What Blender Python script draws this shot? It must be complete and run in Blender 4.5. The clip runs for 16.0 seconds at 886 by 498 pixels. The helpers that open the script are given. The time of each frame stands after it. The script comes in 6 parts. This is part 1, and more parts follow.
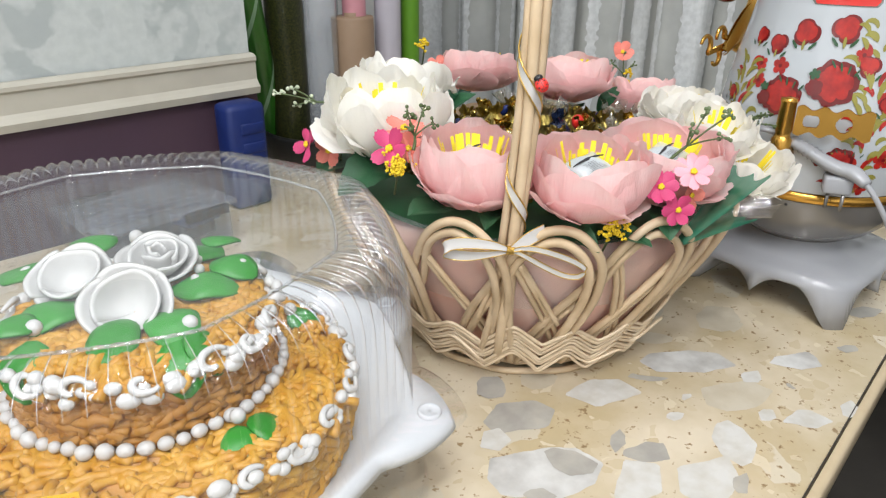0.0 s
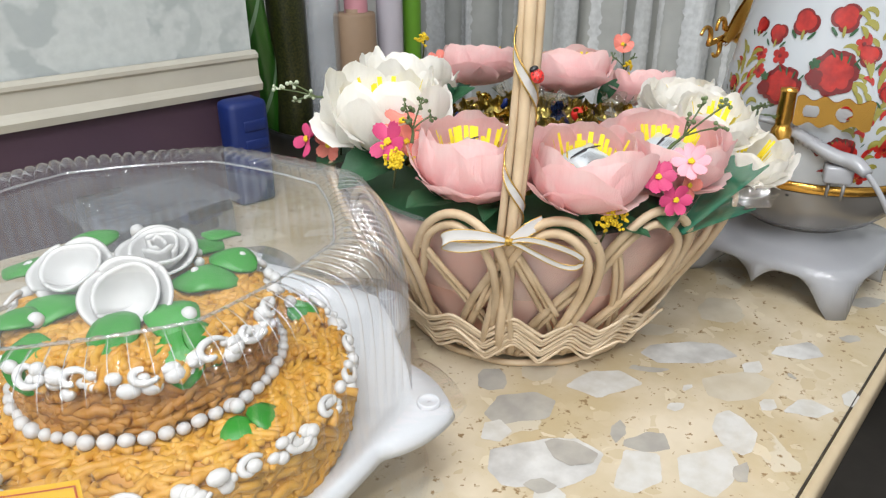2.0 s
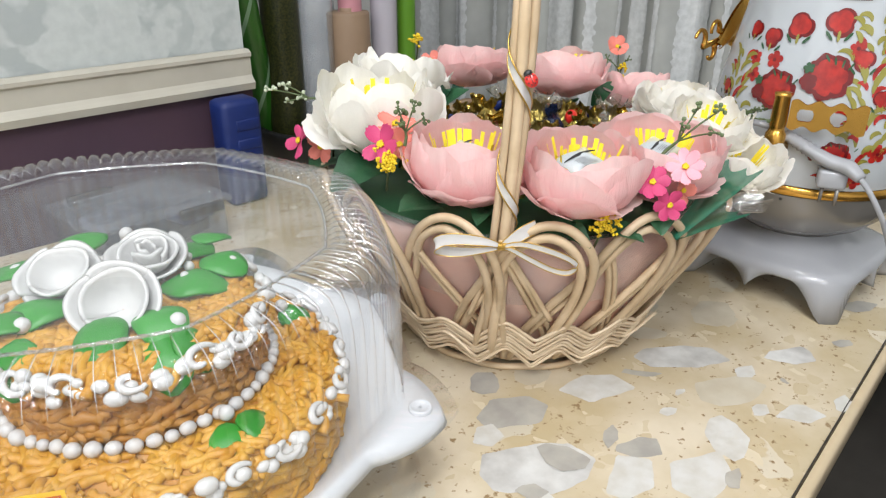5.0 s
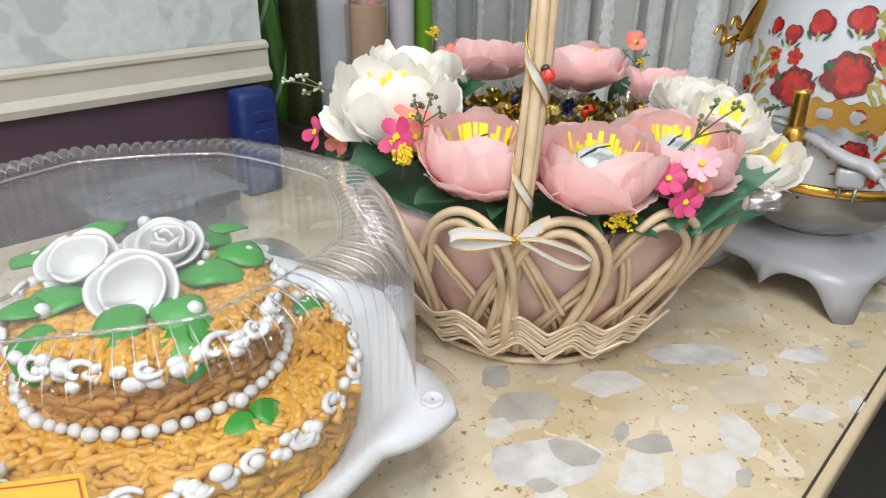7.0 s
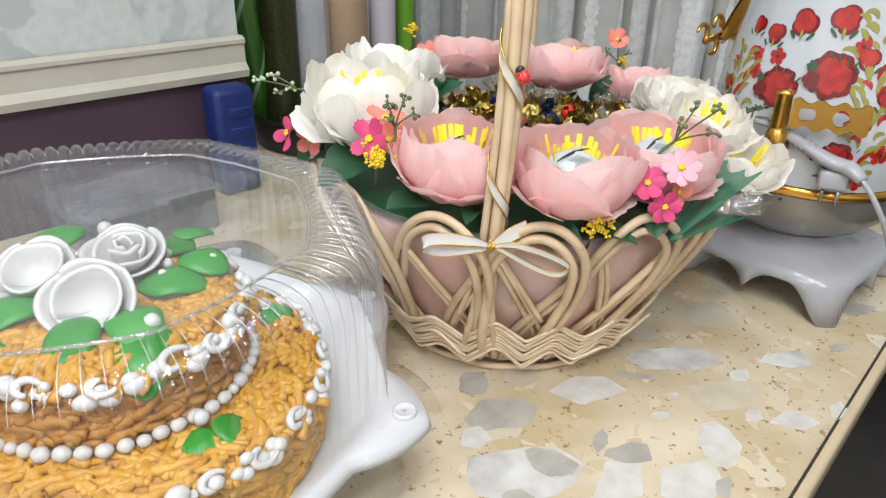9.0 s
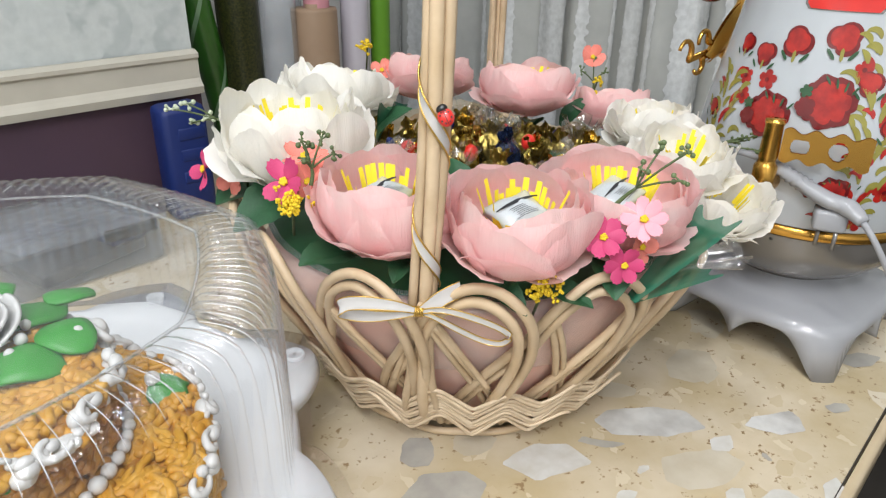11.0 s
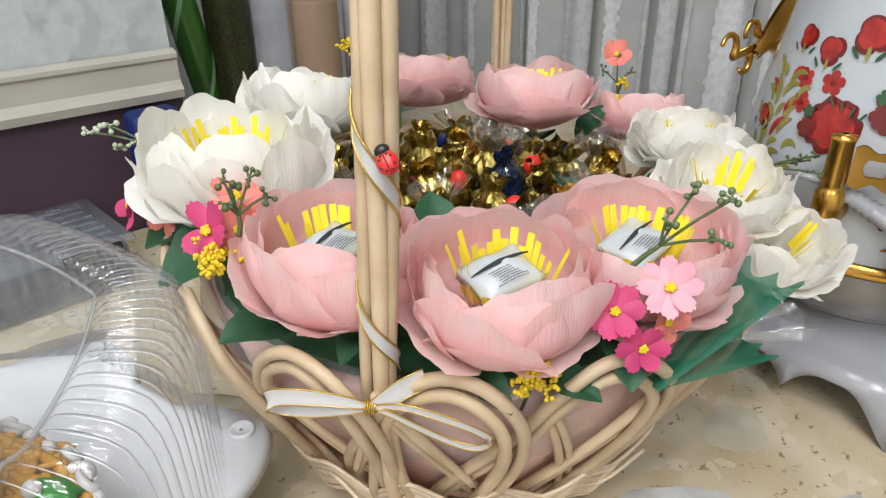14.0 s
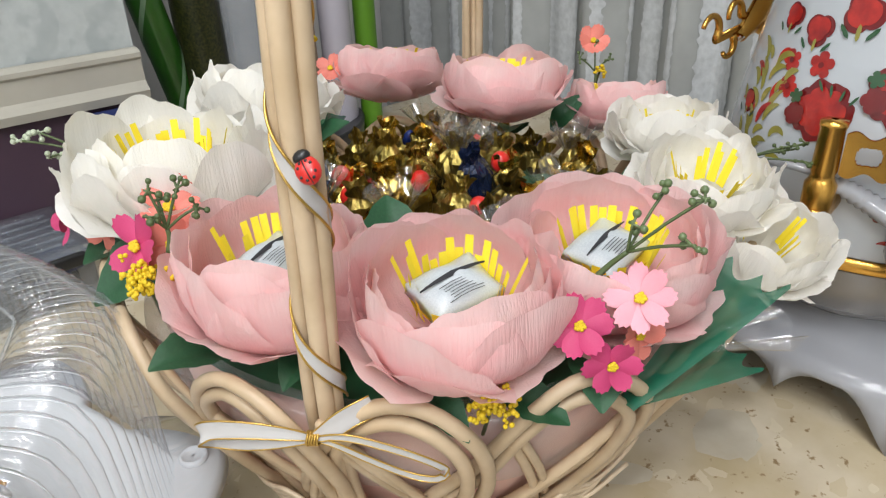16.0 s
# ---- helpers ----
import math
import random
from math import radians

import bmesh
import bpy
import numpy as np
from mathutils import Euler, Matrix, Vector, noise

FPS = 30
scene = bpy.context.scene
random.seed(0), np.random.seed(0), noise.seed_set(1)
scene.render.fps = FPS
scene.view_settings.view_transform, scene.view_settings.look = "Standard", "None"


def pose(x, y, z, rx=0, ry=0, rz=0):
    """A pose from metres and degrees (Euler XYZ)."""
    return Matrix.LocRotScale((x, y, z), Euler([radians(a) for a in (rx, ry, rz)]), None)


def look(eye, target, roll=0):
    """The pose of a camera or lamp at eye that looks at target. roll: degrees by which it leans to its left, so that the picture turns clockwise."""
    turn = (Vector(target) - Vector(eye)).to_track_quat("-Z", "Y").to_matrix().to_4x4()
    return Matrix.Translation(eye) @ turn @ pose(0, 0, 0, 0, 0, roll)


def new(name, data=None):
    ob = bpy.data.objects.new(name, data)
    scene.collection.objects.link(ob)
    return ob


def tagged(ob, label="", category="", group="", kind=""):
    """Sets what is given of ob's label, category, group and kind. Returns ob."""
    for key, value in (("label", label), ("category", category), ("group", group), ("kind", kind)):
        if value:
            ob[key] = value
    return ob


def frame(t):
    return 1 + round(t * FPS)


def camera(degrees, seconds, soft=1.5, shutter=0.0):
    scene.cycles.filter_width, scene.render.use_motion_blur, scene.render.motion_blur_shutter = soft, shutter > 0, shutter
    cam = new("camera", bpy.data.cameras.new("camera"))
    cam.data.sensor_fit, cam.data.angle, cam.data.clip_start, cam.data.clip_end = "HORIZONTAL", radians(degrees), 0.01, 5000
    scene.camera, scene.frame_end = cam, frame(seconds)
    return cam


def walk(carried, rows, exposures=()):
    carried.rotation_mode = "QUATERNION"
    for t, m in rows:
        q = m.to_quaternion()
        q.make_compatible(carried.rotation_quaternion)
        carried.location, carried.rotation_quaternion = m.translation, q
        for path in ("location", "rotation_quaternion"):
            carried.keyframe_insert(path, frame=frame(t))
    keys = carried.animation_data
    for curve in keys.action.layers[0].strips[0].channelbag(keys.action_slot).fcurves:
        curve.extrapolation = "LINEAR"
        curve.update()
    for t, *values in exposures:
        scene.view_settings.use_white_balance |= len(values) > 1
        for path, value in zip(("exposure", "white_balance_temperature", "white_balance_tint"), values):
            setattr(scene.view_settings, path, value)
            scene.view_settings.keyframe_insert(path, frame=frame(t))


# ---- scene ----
cam = camera(64.0, 16.0, soft=1.25)
PATH = [
    (0, (0.0385, 0.0362, 1.1363), (1.2949, 1.3471, 0.2978), 0.57),
    (0.5, (0.0399, 0.0406, 1.1348), (1.2852, 1.363, 0.298), 0.37),
    (1, (0.0407, 0.0367, 1.1342), (1.2891, 1.3516, 0.29), 0.22),
    (1.5, (0.0424, 0.0297, 1.1355), (1.2977, 1.3355, 0.2874), 0.15),
    (2, (0.0403, 0.0284, 1.1337), (1.2795, 1.3516, 0.289), -0.19),
    (2.5, (0.0413, 0.0266, 1.1345), (1.2911, 1.342, 0.2933), -0.25),
    (3, (0.0443, 0.0302, 1.1336), (1.2917, 1.3453, 0.2883), -0.13),
    (3.5, (0.0457, 0.0335, 1.1314), (1.2895, 1.3441, 0.2739), -0.12),
    (4, (0.0468, 0.0353, 1.1302), (1.2962, 1.3367, 0.2667), 0.04),
    (4.2, (0.0479, 0.0358, 1.1317), (1.3051, 1.3328, 0.2731), 0.10),
    (6.3, (0.0377, 0.0238, 1.1382), (1.2547, 1.3599, 0.2817), 0.81),
    (6.5, (0.0396, 0.0269, 1.1362), (1.2464, 1.365, 0.2683), 0.66),
    (7, (0.0425, 0.0314, 1.1373), (1.2612, 1.3586, 0.2694), 0.76),
    (7.5, (0.0433, 0.0344, 1.1369), (1.2645, 1.3573, 0.2659), 0.70),
    (8, (0.044, 0.035, 1.1399), (1.2765, 1.3541, 0.2791), 0.92),
    (8.5, (0.0486, 0.034, 1.1396), (1.291, 1.3411, 0.2747), 1.31),
    (9, (0.0625, 0.0374, 1.1388), (1.3005, 1.3362, 0.2553), 1.20),
    (9.5, (0.0824, 0.041, 1.1401), (1.3099, 1.346, 0.2511), 1.19),
    (9.7, (0.0914, 0.0421, 1.1431), (1.3249, 1.3476, 0.2633), 1.36),
    (11.8, (0.1906, 0.0862, 1.14), (1.3859, 1.4236, 0.2552), 0.49),
    (12, (0.1947, 0.0932, 1.1399), (1.3812, 1.4388, 0.2557), 0.37),
    (12.5, (0.2127, 0.1085, 1.1397), (1.3923, 1.4561, 0.2495), 0.08),
    (13, (0.2347, 0.1184, 1.1351), (1.394, 1.4679, 0.2213), -0.02),
    (13.5, (0.2478, 0.1239, 1.1335), (1.3811, 1.491, 0.2134), -0.17),
    (14, (0.2644, 0.1222, 1.1327), (1.3938, 1.4946, 0.2157), -0.56),
    (14.5, (0.2808, 0.1231, 1.1284), (1.3955, 1.4977, 0.1968), -1.08),
    (15, (0.2907, 0.1246, 1.1274), (1.4104, 1.4955, 0.1964), -1.19),
    (15.5, (0.2968, 0.1295, 1.1262), (1.4082, 1.5011, 0.1862), -2.12),
    (16, (0.3028, 0.132, 1.1249), (1.4233, 1.4985, 0.1884), -2.18),
]
walk(cam, [(t, look(eye, target, roll)) for t, eye, target, roll in PATH],
     ((0, -0.58), (9.0, -0.58), (12.5, -0.66), (16, -0.77)))

# ---- light ----
world = bpy.data.worlds.new("room_air")
world.use_nodes = True
world.node_tree.nodes["Background"].inputs[0].default_value = (0.9, 0.95, 1.0, 1)
world.node_tree.nodes["Background"].inputs[1].default_value = 0.08
scene.world = world


def area_lamp(name, at, size_x, size_y, watts, colour):
    data = bpy.data.lights.new(name, "AREA")
    data.shape, data.size, data.size_y, data.energy, data.color = "RECTANGLE", size_x, size_y, watts, colour
    ob = new(name, data)
    ob.location = at
    return ob


LAMPS = ((0.02, 0.15, 20), (-0.50, -0.55, 56), (-1.95, -0.05, 36), (-1.15, -1.95, 62))
for lx, ly, watts in LAMPS:
    for row in (-0.21, 0.21):
        for k in range(3):
            area_lamp("led_light", (lx - 0.40 + 0.40 * k, ly + row, 2.572), 0.13, 0.13, watts / 6, (0.95, 0.975, 1.0))


# ---- materials ----
def material(name, colour, rough=0.5, metal=0.0, second=None, scale=30.0, amount=0.5, bump=0.0, bump_scale=200.0,
             coat=0.0, dist=0.0004, alpha=1.0, transmit=0.0, vary=0.0, subsurface=0.0, fine=None, streak=0.0, sheer=0.0):
    m = bpy.data.materials.new(name)
    m.use_nodes = True
    nt = m.node_tree
    n, link = nt.nodes, nt.links.new
    p = n["Principled BSDF"]
    p.inputs["Roughness"].default_value = rough
    p.inputs["Metallic"].default_value = metal
    p.inputs["Coat Weight"].default_value = coat
    p.inputs["Alpha"].default_value = alpha
    p.inputs["Transmission Weight"].default_value = transmit
    p.inputs["Subsurface Weight"].default_value = subsurface
    p.inputs["Subsurface Radius"].default_value = (0.01, 0.006, 0.004)
    p.inputs["Subsurface Scale"].default_value = 0.4
    tc = n.new("ShaderNodeTexCoord")
    second = second or tuple(c * 0.8 for c in colour)
    a = n.new("ShaderNodeTexNoise")
    a.inputs["Scale"].default_value, a.inputs["Detail"].default_value = scale, 5
    link(tc.outputs["Object"], a.inputs["Vector"])
    ramp = n.new("ShaderNodeMapRange")
    ramp.inputs[1].default_value, ramp.inputs[2].default_value = 0.35, 0.68
    ramp.inputs[3].default_value, ramp.inputs[4].default_value = 0.0, amount
    link(a.outputs["Fac"], ramp.inputs[0])
    mix = n.new("ShaderNodeMix")
    mix.data_type = "RGBA"
    mix.inputs[6].default_value, mix.inputs[7].default_value = (*colour, 1), (*second, 1)
    link(ramp.outputs[0], mix.inputs[0])
    out = mix.outputs[2]
    if vary:
        info = n.new("ShaderNodeObjectInfo")
        hsv = n.new("ShaderNodeHueSaturation")
        r = n.new("ShaderNodeMapRange")
        r.inputs[3].default_value, r.inputs[4].default_value = 1 - vary, 1 + vary
        link(info.outputs["Random"], r.inputs[0])
        link(r.outputs[0], hsv.inputs["Value"])
        link(out, hsv.inputs["Color"])
        out = hsv.outputs[0]
    if streak:
        sm, sn, sr, sx = n.new("ShaderNodeMapping"), n.new("ShaderNodeTexNoise"), n.new("ShaderNodeMapRange"), n.new("ShaderNodeHueSaturation")
        sm.inputs["Scale"].default_value = (1, 1, 0.05)
        sn.inputs["Scale"].default_value, sn.inputs["Detail"].default_value = bump_scale, 3
        sr.inputs[1].default_value, sr.inputs[2].default_value, sr.inputs[3].default_value, sr.inputs[4].default_value = 0.3, 0.7, 1 - streak, 1 + streak * 0.4
        link(tc.outputs["Object"], sm.inputs["Vector"])
        link(sm.outputs[0], sn.inputs["Vector"])
        link(sn.outputs["Fac"], sr.inputs[0])
        link(sr.outputs[0], sx.inputs["Value"])
        link(out, sx.inputs["Color"])
        out = sx.outputs[0]
    link(out, p.inputs["Base Color"])
    if bump:
        b = n.new("ShaderNodeTexNoise")
        b.inputs["Scale"].default_value, b.inputs["Detail"].default_value = bump_scale, 4
        src = tc.outputs["Object"]
        if fine:
            mp = n.new("ShaderNodeMapping")
            mp.inputs["Scale"].default_value = fine
            link(src, mp.inputs["Vector"])
            src = mp.outputs[0]
        link(src, b.inputs["Vector"])
        bp = n.new("ShaderNodeBump")
        bp.inputs["Strength"].default_value, bp.inputs["Distance"].default_value = bump, dist
        link(b.outputs["Fac"], bp.inputs["Height"])
        link(bp.outputs[0], p.inputs["Normal"])
    if sheer:
        # thin paper: part of the light passes through and glows on the other side
        tr, ms = n.new("ShaderNodeBsdfTranslucent"), n.new("ShaderNodeMixShader")
        link(out, tr.inputs["Color"])
        ms.inputs[0].default_value = sheer
        link(p.outputs[0], ms.inputs[1])
        link(tr.outputs[0], ms.inputs[2])
        link(ms.outputs[0], n["Material Output"].inputs["Surface"])
    return m


def clear_plastic(name, tint=(0.985, 0.99, 1.0), haze=0.02, rough=0.035, gloss=0.9, face=0.05):
    """Thin clear sheet: lets light straight through, with a glossy skin that grows at grazing angles and a little milkiness."""
    m = bpy.data.materials.new(name)
    m.use_nodes = True
    nt = m.node_tree
    n, link = nt.nodes, nt.links.new
    n.remove(n["Principled BSDF"])
    see, skin, milk = n.new("ShaderNodeBsdfTransparent"), n.new("ShaderNodeBsdfGlossy"), n.new("ShaderNodeBsdfDiffuse")
    see.inputs[0].default_value = (*tint, 1)
    skin.inputs["Roughness"].default_value = rough
    milk.inputs[0].default_value = (0.85, 0.87, 0.9, 1)

    def sums(op, a, b):
        x = n.new("ShaderNodeMath")
        x.operation = op
        x.use_clamp = op == "ADD"
        link(a, x.inputs[0])
        x.inputs[1].default_value = b
        return x.outputs[0]

    weight = n.new("ShaderNodeLayerWeight")
    weight.inputs["Blend"].default_value = 0.5
    shine = sums("ADD", sums("MULTIPLY", sums("POWER", weight.outputs["Facing"], 3.6), gloss), face)
    tc, ns = n.new("ShaderNodeTexCoord"), n.new("ShaderNodeTexNoise")
    ns.inputs["Scale"].default_value, ns.inputs["Detail"].default_value = 14, 4
    link(tc.outputs["Object"], ns.inputs["Vector"])
    cloud = sums("MULTIPLY", ns.outputs["Fac"], haze * 2)
    a, b = n.new("ShaderNodeMixShader"), n.new("ShaderNodeMixShader")
    link(cloud, a.inputs[0])
    link(see.outputs[0], a.inputs[1])
    link(milk.outputs[0], a.inputs[2])
    link(shine, b.inputs[0])
    link(a.outputs[0], b.inputs[1])
    link(skin.outputs[0], b.inputs[2])
    link(b.outputs[0], n["Material Output"].inputs[0])
    return m


def terrazzo(name):
    """Printed stone-chip laminate: sandy ground, specks, and pale and grey chips of two sizes."""
    m = bpy.data.materials.new(name)
    m.use_nodes = True
    nt = m.node_tree
    n, link = nt.nodes, nt.links.new
    p = n["Principled BSDF"]
    tc = n.new("ShaderNodeTexCoord")
    warp = n.new("ShaderNodeTexNoise")
    warp.inputs["Scale"].default_value, warp.inputs["Detail"].default_value = 22, 3
    link(tc.outputs["Object"], warp.inputs["Vector"])
    add = n.new("ShaderNodeMix")
    add.data_type, add.blend_type = "RGBA", "LINEAR_LIGHT"
    add.inputs[0].default_value = 0.018
    link(tc.outputs["Object"], add.inputs[6])
    link(warp.outputs["Color"], add.inputs[7])

    def colour_mix(fac, a, b):
        x = n.new("ShaderNodeMix")
        x.data_type = "RGBA"
        link(fac, x.inputs[0])
        for i, v in ((6, a), (7, b)):
            if isinstance(v, tuple):
                x.inputs[i].default_value = (*v, 1)
            else:
                link(v, x.inputs[i])
        return x.outputs[2]

    def ramp(src, lo, hi):
        x = n.new("ShaderNodeMapRange")
        x.inputs[1].default_value, x.inputs[2].default_value = lo, hi
        link(src, x.inputs[0])
        return x.outputs[0]

    g = n.new("ShaderNodeTexNoise")
    g.inputs["Scale"].default_value, g.inputs["Detail"].default_value = 13, 7
    link(tc.outputs["Object"], g.inputs["Vector"])
    col = colour_mix(ramp(g.outputs["Fac"], 0.35, 0.7), (0.46, 0.37, 0.225), (0.615, 0.535, 0.41))
    for scale, keep, tone_a, tone_b in ((26, 0.88, (0.60, 0.53, 0.41), (0.50, 0.45, 0.35)), (75, 0.86, (0.60, 0.52, 0.38), (0.50, 0.41, 0.27))):
        v = n.new("ShaderNodeTexVoronoi")
        v.inputs["Scale"].default_value = scale
        link(add.outputs[2], v.inputs["Vector"])
        e = n.new("ShaderNodeTexVoronoi")
        e.feature = "DISTANCE_TO_EDGE"
        e.inputs["Scale"].default_value = scale
        link(add.outputs[2], e.inputs["Vector"])
        sep = n.new("ShaderNodeSeparateColor")
        link(v.outputs["Color"], sep.inputs[0])
        chosen = ramp(sep.outputs[0], keep, keep + 0.005)
        inside = ramp(e.outputs["Distance"], 0.06, 0.085)
        both = n.new("ShaderNodeMath")
        both.operation = "MULTIPLY"
        link(chosen, both.inputs[0])
        link(inside, both.inputs[1])
        chip = colour_mix(ramp(sep.outputs[1], 0.3, 0.9), tone_a, tone_b)
        col = colour_mix(both.outputs[0], col, chip)
    s = n.new("ShaderNodeTexNoise")
    s.inputs["Scale"].default_value, s.inputs["Detail"].default_value = 150, 3
    link(tc.outputs["Object"], s.inputs["Vector"])
    col = colour_mix(ramp(s.outputs["Fac"], 0.63, 0.70), col, (0.27, 0.18, 0.09))
    link(col, p.inputs["Base Color"])
    p.inputs["Roughness"].default_value = 0.28
    return m


def trowelled(name, light, dark):
    """Decorative plaster: flat overlapping trowel patches with soft edges, and fine grain."""
    m = material(name, light, 0.65, second=dark, scale=70, amount=0.35, bump=0.4, bump_scale=90)
    nt = m.node_tree
    n, link = nt.nodes, nt.links.new
    p = n["Principled BSDF"]
    base = p.inputs["Base Color"].links[0].from_socket
    tc, warp, cells = n.new("ShaderNodeTexCoord"), n.new("ShaderNodeTexNoise"), n.new("ShaderNodeTexVoronoi")
    warp.inputs["Scale"].default_value, warp.inputs["Detail"].default_value = 9, 4
    push = n.new("ShaderNodeMix")
    push.data_type, push.blend_type = "RGBA", "LINEAR_LIGHT"
    push.inputs[0].default_value = 0.10
    cells.feature = "SMOOTH_F1"
    cells.inputs["Scale"].default_value, cells.inputs["Smoothness"].default_value = 16, 0.35
    link(tc.outputs["Object"], warp.inputs["Vector"])
    link(tc.outputs["Object"], push.inputs[6])
    link(warp.outputs["Color"], push.inputs[7])
    link(push.outputs[2], cells.inputs["Vector"])
    sep, span, mix = n.new("ShaderNodeSeparateColor"), n.new("ShaderNodeMapRange"), n.new("ShaderNodeMix")
    link(cells.outputs["Color"], sep.inputs[0])
    span.inputs[1].default_value, span.inputs[2].default_value, span.inputs[4].default_value = 0.35, 0.8, 0.75
    link(sep.outputs[0], span.inputs[0])
    mix.data_type = "RGBA"
    link(span.outputs[0], mix.inputs[0])
    link(base, mix.inputs[6])
    mix.inputs[7].default_value = (*dark, 1)
    link(mix.outputs[2], p.inputs["Base Color"])
    return m


M_TABLE = terrazzo("stone_chip_laminate")
M_CHIP_W = material("white_chip", (0.585, 0.576, 0.55), 0.28, second=(0.499, 0.473, 0.421), scale=60, amount=0.9)
M_CHIP_G = material("grey_chip", (0.421, 0.4, 0.353), 0.28, second=(0.318, 0.301, 0.275), scale=45, amount=0.9)
M_CHIP_M = material("veined_chip", (0.60, 0.595, 0.575), 0.28, second=(0.36, 0.345, 0.325), scale=26, amount=1.0)
M_CHIP_C = material("cream_chip", (0.533, 0.482, 0.387), 0.28, second=(0.473, 0.413, 0.31), scale=45, amount=0.9)
M_BAND = material("beige_edge_band", (0.533, 0.43, 0.284), 0.4, second=(0.447, 0.344, 0.215), scale=40)
M_DARKLINE = material("dark_seam", (0.052, 0.043, 0.034), 0.6)
M_FLOOR = material("dark_floor", (0.086, 0.077, 0.067), 0.55, second=(0.034, 0.031, 0.026), scale=7, bump=0.2)
M_WALL_W = trowelled("pale_plaster", (0.50, 0.53, 0.52), (0.33, 0.36, 0.36))
M_WALL_P = material("purple_panel", (0.06, 0.032, 0.05), 0.5, second=(0.047, 0.026, 0.04), scale=9)
M_LEDGE = material("cream_moulding", (0.46, 0.435, 0.37), 0.55, second=(0.39, 0.36, 0.30), scale=20, bump=0.2, bump_scale=80)
M_ROOM = material("room_paint", (0.72, 0.71, 0.69), 0.8, scale=3)
M_CEIL = material("ceiling_paint", (0.8, 0.8, 0.79), 0.85, scale=3)
M_WICKER = material("peeled_willow", (0.625, 0.48, 0.32), 0.45, second=(0.49, 0.355, 0.21), scale=40, amount=0.8, bump=0.4, bump_scale=260, vary=0.12, fine=(1, 1, 0.2))
M_WEAVER = material("split_willow", (0.70, 0.57, 0.41), 0.45, second=(0.57, 0.43, 0.285), scale=60, amount=0.8, bump=0.4, bump_scale=260, vary=0.12)
M_LINER = material("pink_gauze_lining", (0.98, 0.60, 0.49), 0.8, second=(0.98, 0.74, 0.65), scale=18, amount=0.8, bump=0.3, bump_scale=90)
M_PINK = material("pink_crepe_paper", (1.0, 0.65, 0.65), 0.8, second=(1.0, 0.80, 0.785), scale=2.2, amount=0.9, bump=0.6, bump_scale=42, vary=0.03, fine=(1, 1, 0.05), dist=0.0014, streak=0.05, sheer=0.3)
M_WHITE = material("cream_crepe_paper", (0.98, 0.955, 0.90), 0.75, second=(0.99, 0.98, 0.95), scale=2.2, amount=0.8, bump=0.6, bump_scale=42, vary=0.02, fine=(1, 1, 0.05), dist=0.0012, streak=0.03, sheer=0.25)


def let_through(m, share, colour):
    """Thin paper or cloth: part of the light passes to the other side."""
    nt = m.node_tree
    tr, mx = nt.nodes.new("ShaderNodeBsdfTranslucent"), nt.nodes.new("ShaderNodeMixShader")
    tr.inputs[0].default_value = (*colour, 1)
    mx.inputs[0].default_value = share
    p = nt.nodes["Principled BSDF"]
    nt.links.new(p.outputs[0], mx.inputs[1])
    nt.links.new(tr.outputs[0], mx.inputs[2])
    nt.links.new(mx.outputs[0], nt.nodes["Material Output"].inputs[0])


let_through(M_PINK, 0.45, (1.0, 0.75, 0.74))
let_through(M_WHITE, 0.38, (1.0, 0.97, 0.90))
let_through(M_LINER, 0.3, (0.95, 0.65, 0.6))
M_STAMEN = material("yellow_paper_fringe", (0.97, 0.76, 0.03), 0.7, second=(0.98, 0.84, 0.06), scale=60)
M_LABEL = material("printed_sweet_wrapper", (0.533, 0.568, 0.585), 0.35, second=(0.344, 0.387, 0.43), scale=60, coat=0.3)
M_FOIL_DARK = material("dark_print", (0.034, 0.034, 0.039), 0.4)
M_GOLD = material("crinkled_gold_foil", (0.72, 0.52, 0.14), 0.24, metal=1.0, second=(0.42, 0.31, 0.08), scale=70, amount=0.9, bump=0.7, bump_scale=190, vary=0.3, dist=0.002)
M_GOLDTONE = material("polished_gold_trim", (0.80, 0.45, 0.10), 0.26, metal=1.0, second=(0.62, 0.32, 0.06), scale=20)
M_OLIVEFOIL = material("olive_gold_foil", (0.42, 0.32, 0.09), 0.28, metal=0.95, second=(0.20, 0.15, 0.04), scale=80, amount=0.9, bump=0.7, bump_scale=190, vary=0.3, dist=0.002)
M_NAVYFOIL = material("navy_foil_print", (0.0103, 0.0172, 0.052), 0.22, metal=0.3, second=(0.026, 0.043, 0.086), scale=90, coat=0.6, bump=0.5, bump_scale=190, dist=0.002)
M_WRAP = clear_plastic("clear_sweet_wrap", tint=(0.93, 0.90, 0.80), haze=0.05, rough=0.08, gloss=0.9, face=0.14)
M_RED = material("red_enamel", (0.688, 0.026, 0.0172), 0.3, second=(0.516, 0.0172, 0.0172), scale=60, coat=0.4)
M_DARKRED = material("dark_red_paint", (0.172, 0.0069, 0.0086), 0.25, second=(0.086, 0.0034, 0.0043), scale=60, coat=0.6)
M_REDPAINT = material("red_paint", (0.482, 0.0189, 0.0120), 0.25, second=(0.224, 0.0069, 0.0069), scale=110, amount=0.9, coat=0.6)
M_OLIVE = material("olive_paint", (0.292, 0.267, 0.052), 0.2, second=(0.206, 0.172, 0.034), scale=80, coat=0.6)
M_GREENPAINT = material("dark_green_paint", (0.026, 0.086, 0.034), 0.2, coat=0.6)
